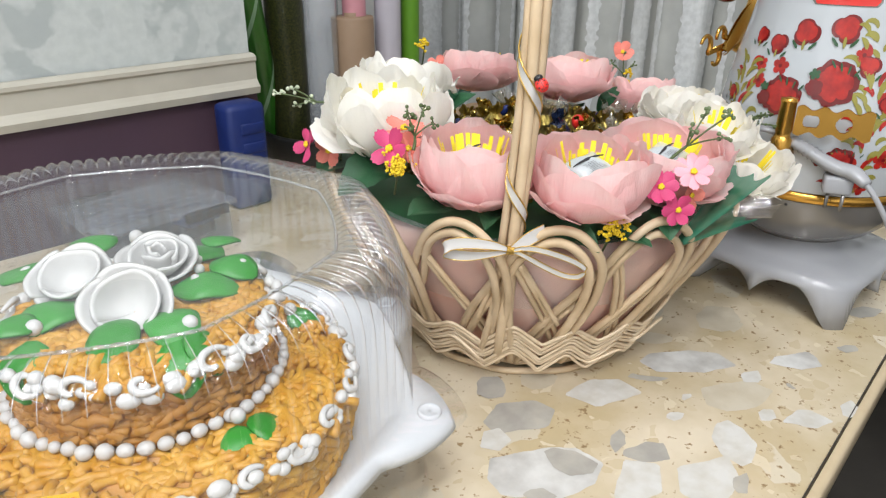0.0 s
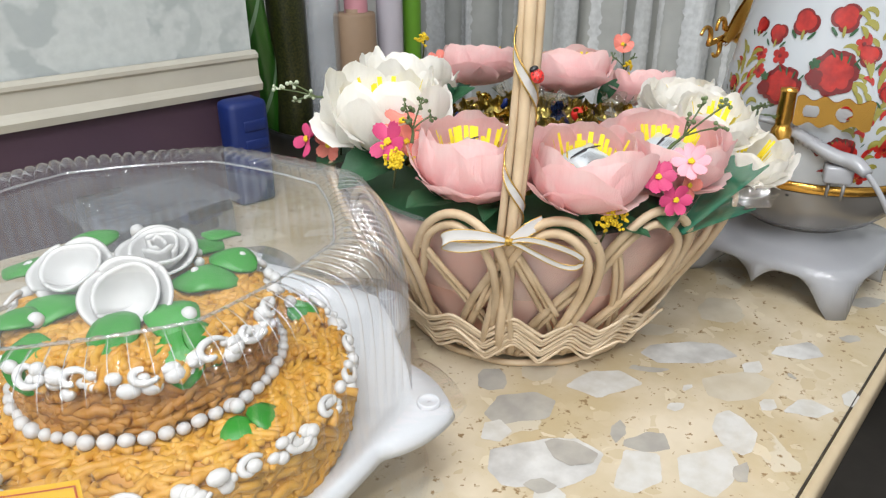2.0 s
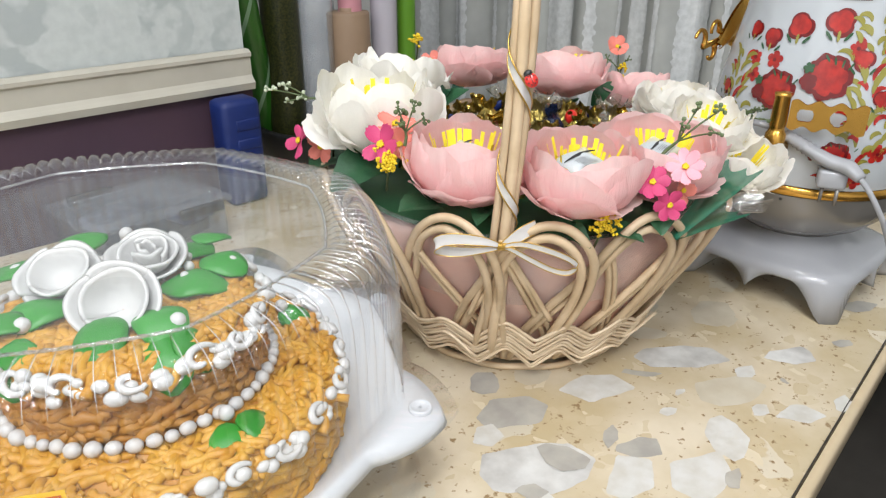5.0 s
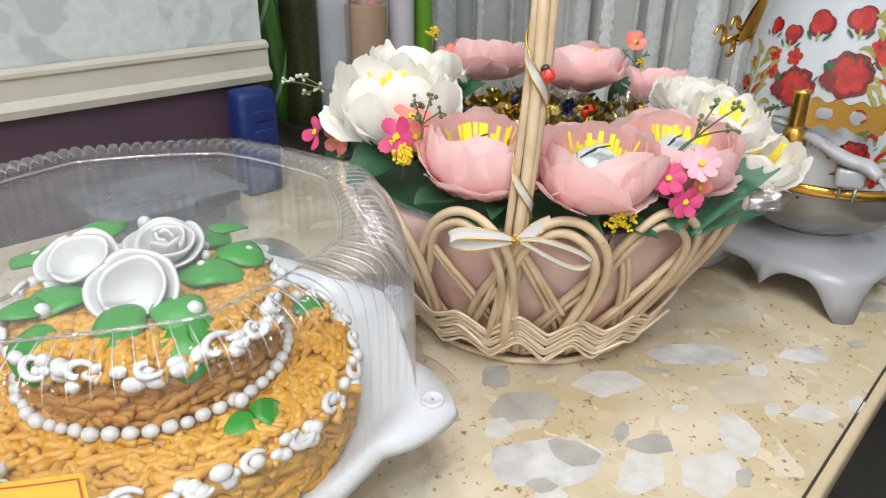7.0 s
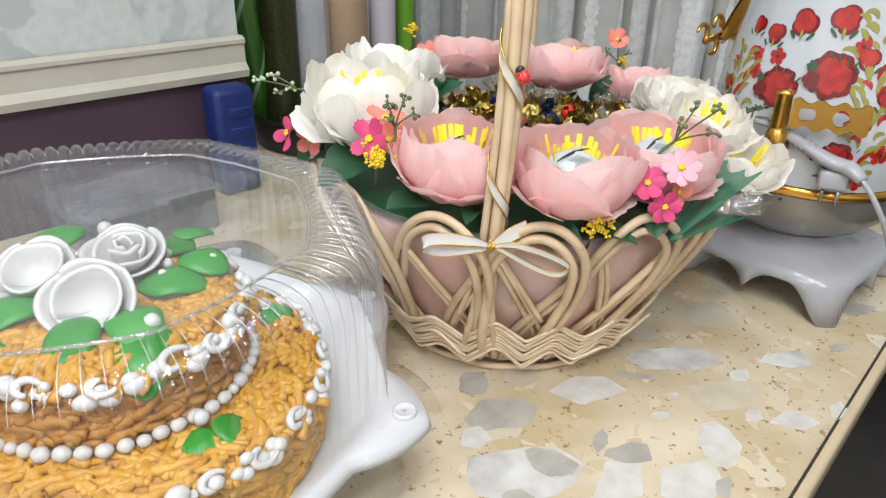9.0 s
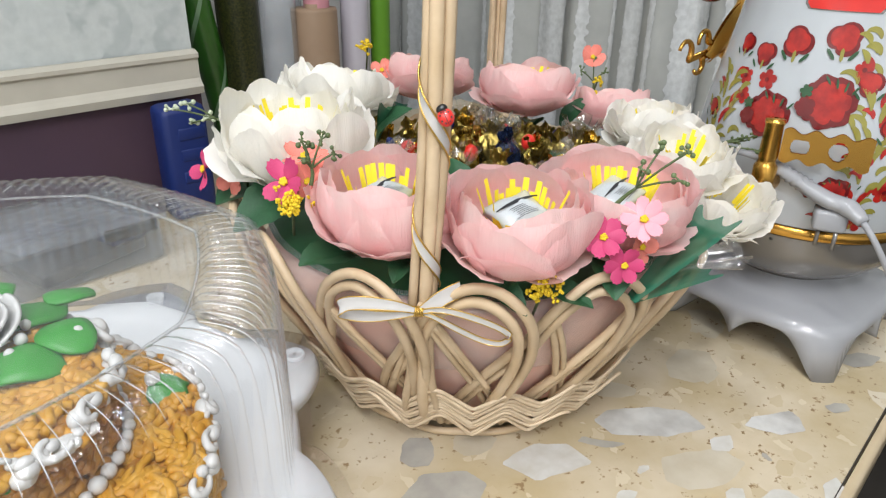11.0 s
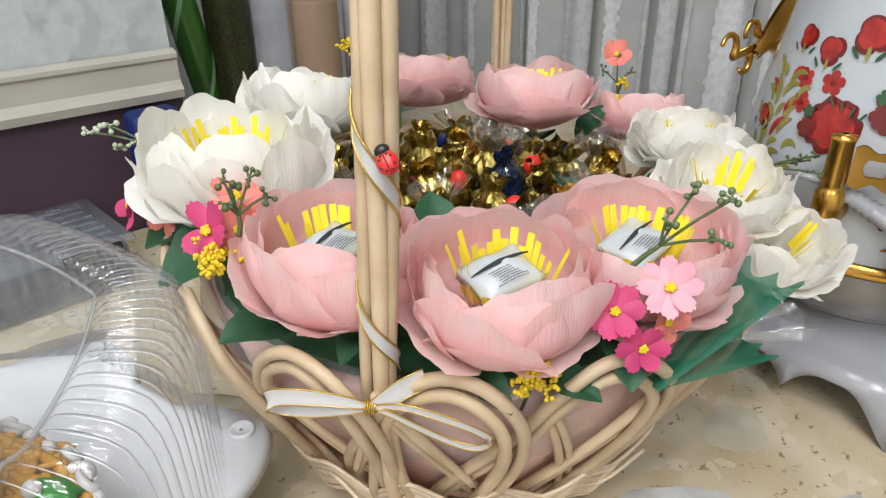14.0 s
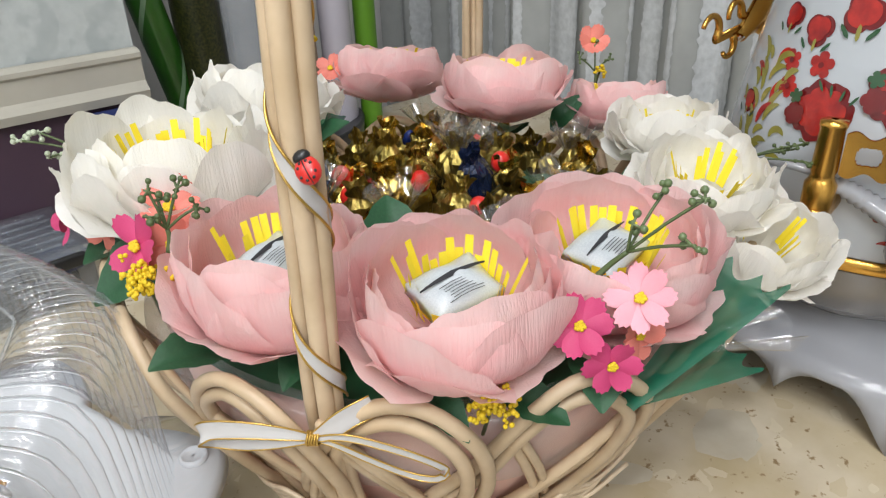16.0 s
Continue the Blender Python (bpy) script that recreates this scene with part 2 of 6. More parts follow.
M_BLACK = material("black_plastic", (0.0129, 0.0129, 0.0138), 0.35, second=(0.026, 0.026, 0.026), scale=20)
M_LEAF = material("dark_green_silk_leaf", (0.0172, 0.073, 0.03), 0.5, second=(0.026, 0.112, 0.043), scale=30, bump=0.4, bump_scale=150, vary=0.2)
M_TEAL = material("teal_tulle", (0.0043, 0.112, 0.058), 0.6, second=(0.0086, 0.17, 0.098), scale=40, alpha=0.78, bump=0.3)
M_STEM = material("green_sprig_stem", (0.09, 0.125, 0.045), 0.5, second=(0.06, 0.085, 0.03), scale=50)
M_BERRY = material("green_berry", (0.10, 0.145, 0.055), 0.4, second=(0.19, 0.24, 0.12), scale=80)
M_BERRYPALE = material("pale_berry", (0.473, 0.516, 0.387), 0.4, second=(0.258, 0.327, 0.172), scale=80)
M_MIMOSA = material("yellow_mimosa", (0.731, 0.533, 0.0172), 0.7, second=(0.645, 0.43, 0.0172), scale=120)
M_MAGENTA = material("magenta_silk", (0.499, 0.03, 0.129), 0.6, second=(0.619, 0.103, 0.232), scale=80, vary=0.08)
M_ROSE = material("light_pink_silk", (0.791, 0.31, 0.378), 0.6, second=(0.817, 0.447, 0.482), scale=80, vary=0.08)
M_CORAL = material("coral_silk", (0.705, 0.181, 0.138), 0.6, second=(0.757, 0.327, 0.258), scale=80, vary=0.08)
M_RIBBON = material("white_satin_ribbon", (0.56, 0.545, 0.535), 0.35, second=(0.64, 0.62, 0.60), scale=40)
M_THREAD = material("gold_thread", (0.62, 0.40, 0.10), 0.3, metal=0.8, bump=0.6, bump_scale=900)
M_PORC = material("white_enamel", (0.482, 0.507, 0.533), 0.10, second=(0.447, 0.473, 0.499), scale=6, coat=0.5)
M_CHROME = material("satin_steel", (0.27, 0.255, 0.24), 0.22, metal=0.5, second=(0.23, 0.215, 0.20), scale=8)
M_WPLASTIC = material("white_plastic", (0.36, 0.365, 0.385), 0.13, second=(0.32, 0.325, 0.345), scale=20)
M_CAKE = material("toffee_crumb", (0.48, 0.222, 0.018), 0.5, second=(0.58, 0.32, 0.042), scale=60, amount=0.9, bump=0.3, bump_scale=300, coat=0.0, vary=0.12)
M_CAKEBROWN = material("dark_toffee_crumb", (0.37, 0.155, 0.018), 0.55, second=(0.45, 0.22, 0.04), scale=60, amount=0.9, bump=0.3, coat=0.0, vary=0.15)
M_CREAM = material("white_sugar_paste", (0.56, 0.555, 0.545), 0.4, second=(0.52, 0.51, 0.495), scale=40)
M_SUGARLEAF = material("green_sugar_paste", (0.016, 0.20, 0.014), 0.42, second=(0.035, 0.29, 0.026), scale=60, vary=0.12)
M_TRAY = material("white_tray_plastic", (0.58, 0.59, 0.605), 0.3, second=(0.54, 0.55, 0.57), scale=15)
M_YLABEL = material("yellow_label_paper", (0.774, 0.473, 0.0172), 0.5, second=(0.731, 0.413, 0.0172), scale=30)
M_REDINK = material("red_ink", (0.473, 0.069, 0.0172), 0.5)
M_CLEAR = clear_plastic("clear_lid_plastic", haze=0.010, rough=0.08, gloss=0.6, face=0.09)
# whitish haze: the glint along the lid's flute valleys, put into the colour
M_RIB = clear_plastic("milky_flute_glint", haze=0.42, rough=0.2, gloss=0.3, face=0.1)
M_RIDGE = clear_plastic("clear_ridge", haze=0.10, rough=0.1, gloss=0.9, face=0.22)
M_LIDTOP = clear_plastic("clear_lid_top", haze=0.045, rough=0.05, gloss=0.6, face=0.04)
M_CLEAR2 = clear_plastic("clear_film", haze=0.03, rough=0.07)
M_FILM = clear_plastic("milky_film", tint=(0.9, 0.92, 0.94), haze=0.20, rough=0.15)
M_STORE = clear_plastic("grey_clear_plastic", tint=(0.85, 0.88, 0.92), haze=0.09, rough=0.08)
M_LINERTOP = clear_plastic("crinkled_cellophane", tint=(0.98, 0.96, 0.95), haze=0.13, rough=0.2, gloss=0.4)
M_CURTAIN = material("silver_curtain_weave", (0.43, 0.44, 0.425), 0.5, second=(0.34, 0.345, 0.335), scale=30, bump=0.3, bump_scale=300)
M_CURTAIN_W = material("white_curtain_stripe", (0.64, 0.655, 0.665), 0.6, second=(0.50, 0.515, 0.52), scale=90, amount=0.9, bump=0.6, bump_scale=200)
M_GREEN1 = material("green_wrap_film", (0.022, 0.12, 0.0103), 0.3, second=(0.0086, 0.043, 0.0052), scale=14, coat=0.4)
M_GREEN2 = material("dark_glitter_film", (0.005, 0.010, 0.003), 0.35, second=(0.10, 0.095, 0.02), scale=300, amount=0.4, bump=0.8, bump_scale=500)
M_PALEGREEN = material("pale_green_print", (0.189, 0.31, 0.189), 0.4)
M_KRAFT = material("kraft_roll", (0.292, 0.198, 0.129), 0.6, second=(0.232, 0.155, 0.095), scale=20)
M_PINKROLL = material("pink_roll", (0.516, 0.232, 0.267), 0.5)
M_LILAC = material("lilac_white_roll", (0.447, 0.421, 0.473), 0.45, second=(0.396, 0.378, 0.43), scale=10)
M_LIME = material("lime_roll", (0.103, 0.258, 0.0172), 0.4)
M_BLUE = material("blue_plastic", (0.002, 0.016, 0.12), 0.55, second=(0.001, 0.010, 0.08), scale=18, coat=0.0)


# ---- building helpers ----
def thing(name, at, label, category, group="", kind=""):
    ob = new(name)
    ob.location = at
    ob.empty_display_size = 0.02
    return tagged(ob, label, category, group, kind)


def mesh_of(bm, name, smooth=True):
    me = bpy.data.meshes.new(name)
    bmesh.ops.recalc_face_normals(bm, faces=bm.faces[:])
    bm.to_mesh(me)
    bm.free()
    if smooth:
        me.shade_smooth()
    return me


def part(name, bm, mat, parent=None, label="", smooth=True):
    """One mesh object; bm is in world coordinates unless the parent is set, then in the parent's."""
    me = bm if isinstance(bm, bpy.types.Mesh) else mesh_of(bm, name, smooth)
    if not me.materials:
        me.materials.append(mat)
    ob = new(name, me)
    ob.parent = parent
    return tagged(ob, label)


def tube(bm, pts, rad, seg=8, closed=False, flat=1.0):
    """A round bar along pts. rad: a number or one for each point."""
    pts = [Vector(p) for p in pts]
    k = len(pts)
    rings, up = [], Vector((0, 0, 1))
    prev = None
    for i, p in enumerate(pts):
        a = pts[(i - 1) % k] if (closed or i) else p
        b = pts[(i + 1) % k] if (closed or i < k - 1) else p
        d = (b - a).normalized()
        if prev is None:
            side = d.cross(up)
            if side.length < 0.05:
                side = d.cross(Vector((1, 0, 0)))
        else:
            side = prev - d * prev.dot(d)
        side.normalize()
        prev = side
        up2 = side.cross(d)
        r = rad[i] if isinstance(rad, (list, tuple)) else rad
        rings.append([bm.verts.new(p + side * (r * math.cos(2 * math.pi * j / seg)) + up2 * (r * flat * math.sin(2 * math.pi * j / seg))) for j in range(seg)])
    for i in range(k if closed else k - 1):
        a, b = rings[i], rings[(i + 1) % k]
        for j in range(seg):
            bm.faces.new((a[j], a[(j + 1) % seg], b[(j + 1) % seg], b[j]))
    if not closed:
        bm.faces.new(rings[0][::-1])
        bm.faces.new(rings[-1])
    return bm


def ball(bm, c, r, u=8, v=6, squash=(1, 1, 1), turn=None):
    m = Matrix.Translation(c) @ (turn or Matrix()) @ Matrix.Diagonal((r * squash[0], r * squash[1], r * squash[2], 1))
    bmesh.ops.create_uvsphere(bm, u_segments=u, v_segments=v, radius=1, matrix=m)
    return bm


def lathe(bm, prof, seg=48, centre=(0, 0), shape=None, close=False):
    """Rings of (radius, z); shape(angle, i) scales the radius."""
    rings = []
    for i, (r, z) in enumerate(prof):
        ring = []
        for j in range(seg):
            a = 2 * math.pi * j / seg
            k = shape(a, i) if shape else 1.0
            ring.append(bm.verts.new((centre[0] + r * k * math.cos(a), centre[1] + r * k * math.sin(a), z)))
        rings.append(ring)
    for a, b in zip(rings, rings[1:]):
        for j in range(seg):
            bm.faces.new((a[j], a[(j + 1) % seg], b[(j + 1) % seg], b[j]))
    if close:
        bm.faces.new(rings[0][::-1])
        bm.faces.new(rings[-1])
    return bm


def box(bm, centre, size, turn=0.0, bevel=0.0):
    m = Matrix.Translation(centre) @ Matrix.Rotation(radians(turn), 4, "Z") @ Matrix.Diagonal((*size, 1))
    geo = bmesh.ops.create_cube(bm, size=1, matrix=m)
    if bevel:
        edges = list({e for v in geo["verts"] for e in v.link_edges})
        bmesh.ops.bevel(bm, geom=edges, offset=bevel, segments=2, affect="EDGES", profile=0.5)
    return bm


def sheet(bm, fn, nu, nv):
    """A grid of fn(u, v), u and v from 0 to 1."""
    g = [[bm.verts.new(fn(i / nu, j / nv)) for j in range(nv + 1)] for i in range(nu + 1)]
    for i in range(nu):
        for j in range(nv):
            bm.faces.new((g[i][j], g[i + 1][j], g[i + 1][j + 1], g[i][j + 1]))
    return bm


def smoothstep(x):
    x = min(1, max(0, x))
    return x * x * (3 - 2 * x)


def spline(pts, n):
    """n points on a smooth line through pts."""
    pts = [Vector(p) for p in pts]
    out = []
    m = len(pts) - 1
    for i in range(n):
        t = i / (n - 1) * m
        k = min(int(t), m - 1)
        f = t - k
        p0, p1, p2, p3 = pts[max(k - 1, 0)], pts[k], pts[k + 1], pts[min(k + 2, m)]
        out.append(0.5 * ((2 * p1) + (p2 - p0) * f + (2 * p0 - 5 * p1 + 4 * p2 - p3) * f * f + (3 * p1 - p0 - 3 * p2 + p3) * f ** 3))
    return out


# ---- the room ----
TOP = 0.75


def slab(name, lo, hi, mat, label, parent=None):
    bm = bmesh.new()
    box(bm, [(a + b) / 2 for a, b in zip(lo, hi)], [b - a for a, b in zip(lo, hi)])
    return tagged(part(name, bm, mat, parent, smooth=False), label, "", kind="structure")


WALL_Y, CURTAIN_X, NICHE_X = 1.0, 1.33, 0.565
slab("floor", (-2.6, -3.0, -0.05), (2.8, 1.7, 0.0), M_FLOOR, "dark grey floor of the shop")
slab("ceiling", (-2.6, -3.0, 2.62), (2.8, 1.7, 2.7), M_CEIL, "white painted ceiling")
slab("wall_back", (-2.6, WALL_Y, 0), (NICHE_X, 1.7, 2.62), M_WALL_W, "pale grey plaster wall with a mottled finish")
slab("wall_niche", (NICHE_X, 1.6, 0), (2.8, 1.7, 2.62), M_ROOM, "plain painted wall of the window niche")
slab("wall_end", (2.7, -3.0, 0), (2.8, 1.6, 2.62), M_ROOM, "plain painted end wall behind the curtain")
slab("wall_near", (-2.6, -3.1, 0), (2.8, -3.0, 2.62), M_ROOM, "plain painted wall")
slab("wall_far_side", (-2.7, -3.0, 0), (-2.6, 1.0, 2.62), M_ROOM, "plain painted wall")
slab("wainscot", (-2.6, WALL_Y - 0.012, 0), (NICHE_X, WALL_Y - 0.002, 0.908), M_WALL_P, "dark purple panel on the lower wall")

bm = bmesh.new()
prof = [(0.0, 0.9035), (0.019, 0.905), (0.022, 0.915), (0.017, 0.920), (0.0135, 0.925), (0.0135, 0.949), (0.017, 0.952), (0.017, 0.957), (0.010, 0.961), (0.0, 0.961)]
ends = [[bm.verts.new((x, WALL_Y - 0.003 - d, z)) for d, z in prof] for x in (-2.6, NICHE_X)]
for i in range(len(prof) - 1):
    bm.faces.new((ends[0][i], ends[1][i], ends[1][i + 1], ends[0][i + 1]))
tagged(part("trim", bm, M_LEDGE, smooth=False), "cream moulded dado rail on the wall", kind="structure")


# ---- table ----
def edge_y(x):
    return 0.1385 + 0.085 * (x - 0.5)


table = thing("table", (0.3, 0.5, 0), "long table with a stone-chip patterned laminate top", "table")
TX0, TX1, TY1 = -1.1, 1.24, 1.18
o = Vector(table.location)
bm = bmesh.new()
plan = ((TX0, edge_y(TX0)), (TX1, edge_y(TX1)), (TX1, TY1), (NICHE_X + 0.006, TY1), (NICHE_X + 0.006, WALL_Y - 0.016), (TX0, WALL_Y - 0.016))
lo = [bm.verts.new(Vector((x, y, TOP - 0.028)) - o) for x, y in plan]
hi = [bm.verts.new(v.co + Vector((0, 0, 0.028))) for v in lo]
bm.faces.new(lo[::-1])
bm.faces.new(hi)
for i in range(6):
    bm.faces.new((lo[i], lo[(i + 1) % 6], hi[(i + 1) % 6], hi[i]))
top = part("tabletop", bm, M_TABLE, table, smooth=False)
bm = bmesh.new()
prof = [(0.001, -0.0005), (0.004, 0.0), (0.008, -0.002), (0.009, -0.006), (0.009, -0.026), (0.001, -0.028)]
ends = [[bm.verts.new(Vector((x, edge_y(x) - d, TOP + z)) - o) for d, z in prof] for x in (TX0, TX1)]
for i in range(len(prof) - 1):
    bm.faces.new((ends[0][i], ends[1][i], ends[1][i + 1], ends[0][i + 1]))
part("edge_band", bm, M_BAND, table, "beige plastic edge strip")
bm = bmesh.new()
tube(bm, [Vector((x, edge_y(x) + 0.0006, TOP + 0.0001)) - o for x in (TX0, TX1)], 0.0007, 5)
part("seam", bm, M_DARKLINE, table, "dark joint along the edge strip")
for x, y in ((-1.0, 0.12), (1.15, 0.3), (-1.0, 0.9), (1.15, 1.08)):
    bm = bmesh.new()
    box(bm, Vector((x, y, 0.361)) - o, (0.05, 0.05, 0.722), 0, 0.003)
    part("leg", bm, M_BLACK, table)


# stone chips printed in the laminate: place, length and width in millimetres, turn, and tone (0 white, 1 grey, 2 white with grey, 3 cream)
CHIPS = [(0.391, 0.288, 85, 59, 144, 2), (0.470, 0.245, 36, 22, 148, 1), (0.438, 0.233, 54, 38, 14, 0), (0.477, 0.199, 67, 44, 8, 0),
         (0.532, 0.205, 52, 34, 34, 0), (0.593, 0.232, 67, 44, 160, 3), (0.608, 0.175, 45, 26, 150, 0), (0.588, 0.201, 21, 13, 9, 0),
         (0.615, 0.290, 89, 36, 143, 2), (0.513, 0.317, 64, 43, 148, 0), (0.482, 0.370, 35, 28, 153, 3), (0.429, 0.346, 63, 44, 143, 1),
         (0.713, 0.308, 60, 40, 15, 3), (0.692, 0.218, 52, 28, 146, 2), (0.633, 0.236, 26, 17, 174, 0), (0.559, 0.303, 38, 11, 129, 1),
         (0.648, 0.155, 31, 12, 14, 0), (0.391, 0.341, 27, 24, 31, 0), (0.464, 0.271, 28, 12, 32, 1), (0.842, 0.208, 45, 25, 148, 1),
         (0.752, 0.192, 21, 13, 158, 1), (0.527, 0.255, 17, 12, 160, 0), (0.491, 0.178, 26, 13, 18, 1), (0.626, 0.334, 39, 22, 140, 3),
         (0.442, 0.392, 33, 29, 29, 1), (0.365, 0.262, 30, 22, 60, 0), (0.560, 0.262, 12, 8, 0, 0), (0.645, 0.205, 10, 6, 70, 1)]
TONES = (M_CHIP_W, M_CHIP_G, M_CHIP_M, M_CHIP_C)


def stone_chip(mat, cx, cy, a, b, turn, z, seed):
    """A broken flake: a few straight sides of uneven length, their corners a little worn."""
    r2 = random.Random(seed)
    k = r2.randint(5, 8)
    c, s_ = math.cos(radians(turn)), math.sin(radians(turn))
    knots = []
    for i in range(k):
        t = 2 * math.pi * (i + r2.uniform(-0.32, 0.32)) / k
        q = r2.uniform(0.86, 1.16)
        knots.append((a * q * math.cos(t), b * q * math.sin(t)))
    bm = bmesh.new()
    vs = []
    for i in range(k):
        (u0, v0), (u1, v1) = knots[i], knots[(i + 1) % k]
        ln = math.hypot(u1 - u0, v1 - v0)
        for f in (0.07, 0.25, 0.42, 0.6, 0.78, 0.93):
            w = ln * 0.05 * noise.noise(Vector((seed * 3.1, i * 1.7, f * 3.0)))
            u, v = u0 + (u1 - u0) * f - (v1 - v0) / ln * w, v0 + (v1 - v0) * f + (u1 - u0) / ln * w
            vs.append(bm.verts.new(Vector((cx + u * c - v * s_, cy + u * s_ + v * c, z)) - o))
    bm.faces.new(vs)
    part("stone_chip", bm, mat, top, smooth=False)


for n, (x, y, ln, wd, turn, tone) in enumerate(CHIPS):
    stone_chip(TONES[tone], x, y, ln / 1900, wd / 1900, turn, TOP + 0.0002 + 0.00002 * n, n + 40)
    if n == 0:
        stone_chip(M_CHIP_G, x + 0.024, y - 0.006, 0.024, 0.016, turn - 34, TOP + 0.00085, 77)
        stone_chip(M_CHIP_G, x - 0.022, y - 0.014, 0.012, 0.009, turn, TOP + 0.0009, 78)


# ---- basket ----
BC = Vector((0.565, 0.465, TOP))
basket = thing("wicker_basket", BC, "round peeled-willow basket with looped arches and tall hoop handle", "basket")


def basket_r(z):
    """Radius of the basket's wall at a height over the table."""
    return 0.122 + 0.078 * smoothstep((z + 0.02) / 0.21) * 1.0


def around(a, r, z):
    return Vector((r * math.cos(a), r * math.sin(a), z))


bm = bmesh.new()
tube(bm, [around(2 * math.pi * i / 64, 0.117 + 0.001 * math.sin(5 * i), 0.0036) for i in range(64)], 0.0033, 7, True)
part("base_ring", bm, M_WICKER, basket)
bm = bmesh.new()
tube(bm, [around(2 * math.pi * i / 64, 0.112, 0.011 + 0.001 * math.sin(3 * i)) for i in range(64)], 0.0030, 7, True)
part("base_ring", bm, M_WICKER, basket)
bm = bmesh.new()
lathe(bm, [(0.001, 0.007), (0.108, 0.007), (0.110, 0.009), (0.001, 0.010)], 40)
part("base", bm, M_WICKER, basket)
NW = 17
wr = random.Random(31)
for row in range(9):
    # thin split canes, pulled into points where they pass the stakes; each starts and ends somewhere else
    bm = bmesh.new()
    pts = []
    start, reach = wr.uniform(0, 6.28), 288
    for i in range(reach + 12):
        a = start + 2 * math.pi * i / 288
        ph = (a * NW / (2 * math.pi) + 0.78 + 0.05 * math.sin(3 * a)) % 1.0
        saw = min(1.0, 1.12 * abs(2 * ph - 1))
        deep = 0.018 * (1 + 0.3 * math.sin(5 * a + 1))
        z = 0.015 + row * 0.0046 + deep * saw + 0.0009 * math.sin(7 * a + row * 2.3) + 0.0006 * math.sin(23 * a + row * 2)
        edge = max(0.0, (i - reach) / 12)
        r = basket_r(z) + 0.0052 + 0.0014 * math.cos(a * NW + 1.0 + (row % 2) * 0.6) + 0.010 * edge
        pts.append(around(a, r, z))
    tube(bm, pts, wr.uniform(0.0012, 0.0016), 6, flat=wr.uniform(1.1, 1.5))
    part("weaver", bm, M_WEAVER, basket)
NA = 15
for k in range(NA):
    mid = 2 * math.pi * (k + 0.06) / NA
    jig = wr.uniform(-0.02, 0.02)
    for c in range(2):
        foot, drop = 0.068 * c, 0.0105 * c
        plan_ = [(-0.50 + foot, 0.014), (-0.36 + foot, 0.050), (-0.20 + foot, 0.088), (-0.03 + foot * 0.6, 0.128 - drop), (0.12, 0.166 - drop), (0.26, 0.181 - drop),
                 (0.40 - foot * 0.3, 0.177 - drop), (0.52 - foot * 0.7, 0.156 - drop), (0.565 - foot, 0.120 - drop * 0.6), (0.54 - foot, 0.085), (0.49 - foot, 0.052), (0.44 - foot, 0.020)]
        line = []
        for i, (da, z) in enumerate(plan_):
            f = i / (len(plan_) - 1)
            over = -0.0045 + 0.0065 * smoothstep((f - 0.45) / 0.2)
            line.append(around(mid + 0.78 * da + jig - 0.06, basket_r(z) + over - 0.006 * smoothstep((0.060 - z) / 0.03), z + wr.uniform(-0.001, 0.001)))
        bm = bmesh.new()
        rad = wr.uniform(0.0033, 0.0039)
        tube(bm, spline(line, 46), rad, 8)
        part("loop_cane", bm, M_WICKER, basket)
for k in range(NA):
    # thinner canes that cross behind the loops, leaning the other way
    mid = 2 * math.pi * (k + 0.06) / NA
    for c in range(2):
        line = []
        for i in range(7):
            f = i / 6
            z = 0.030 + 0.118 * f
            line.append(around(mid + 0.30 + 0.055 * c - (0.30 + 0.03 * c) * f + 0.012 * math.sin(3 * f + k), basket_r(z) - 0.0052, z))
        bm = bmesh.new()
        tube(bm, spline(line, 18), wr.uniform(0.0023, 0.0028), 7)
        part("crossing_cane", bm, M_WICKER, basket)
HA = math.atan2(0.252, 0.31)
hd = Vector((math.cos(HA), math.sin(HA), 0))
hs = Vector((-math.sin(HA), math.cos(HA), 0))
def handle_lean(x, z):
    """How the near side of the hoop leans: its foot stands off to one side, its upper part a little inwards."""
    if x > -0.1:
        return Vector()
    return hs * (0.001 + 0.0082 * max(0.0, (0.29 - z) / 0.124)) + hd * (0.005 * smoothstep((z - 0.10) / 0.15))


for c in range(4):
    off = (-0.0056, -0.0008, 0.0026, 0.0056)[c]
    out = (0.0, 0.0035, -0.004, 0.001)[c]
    rad = (0.0036, 0.0042, 0.0030, 0.0031)[c]
    prof = [(-0.124, 0.02), (-0.150, 0.06), (-0.166, 0.10), (-0.186, 0.165), (-0.198, 0.25), (-0.200, 0.33), (-0.184, 0.42), (-0.125, 0.51), (0.0, 0.545),
            (0.13, 0.51), (0.188, 0.42), (0.200, 0.33), (0.199, 0.25), (0.192, 0.165), (0.166, 0.10), (0.150, 0.06), (0.124, 0.02)]
    pts = [hd * (x * (1 + out / 0.2)) + hs * (off * (1 + 1.5 * smoothstep((0.12 - z) / 0.10)) + 0.001 * math.sin(z * 14 + c * 2)) + handle_lean(x, z) + Vector((0, 0, z)) for x, z in prof]
    bm = bmesh.new()
    tube(bm, spline(pts, 70), rad, 8)
    part("handle_cane", bm, M_WICKER, basket)
pleat = lambda a, i: 1 + 0.008 * math.sin(19 * a + i) + 0.006 * math.sin(31 * a + 2 * i)
bm = bmesh.new()
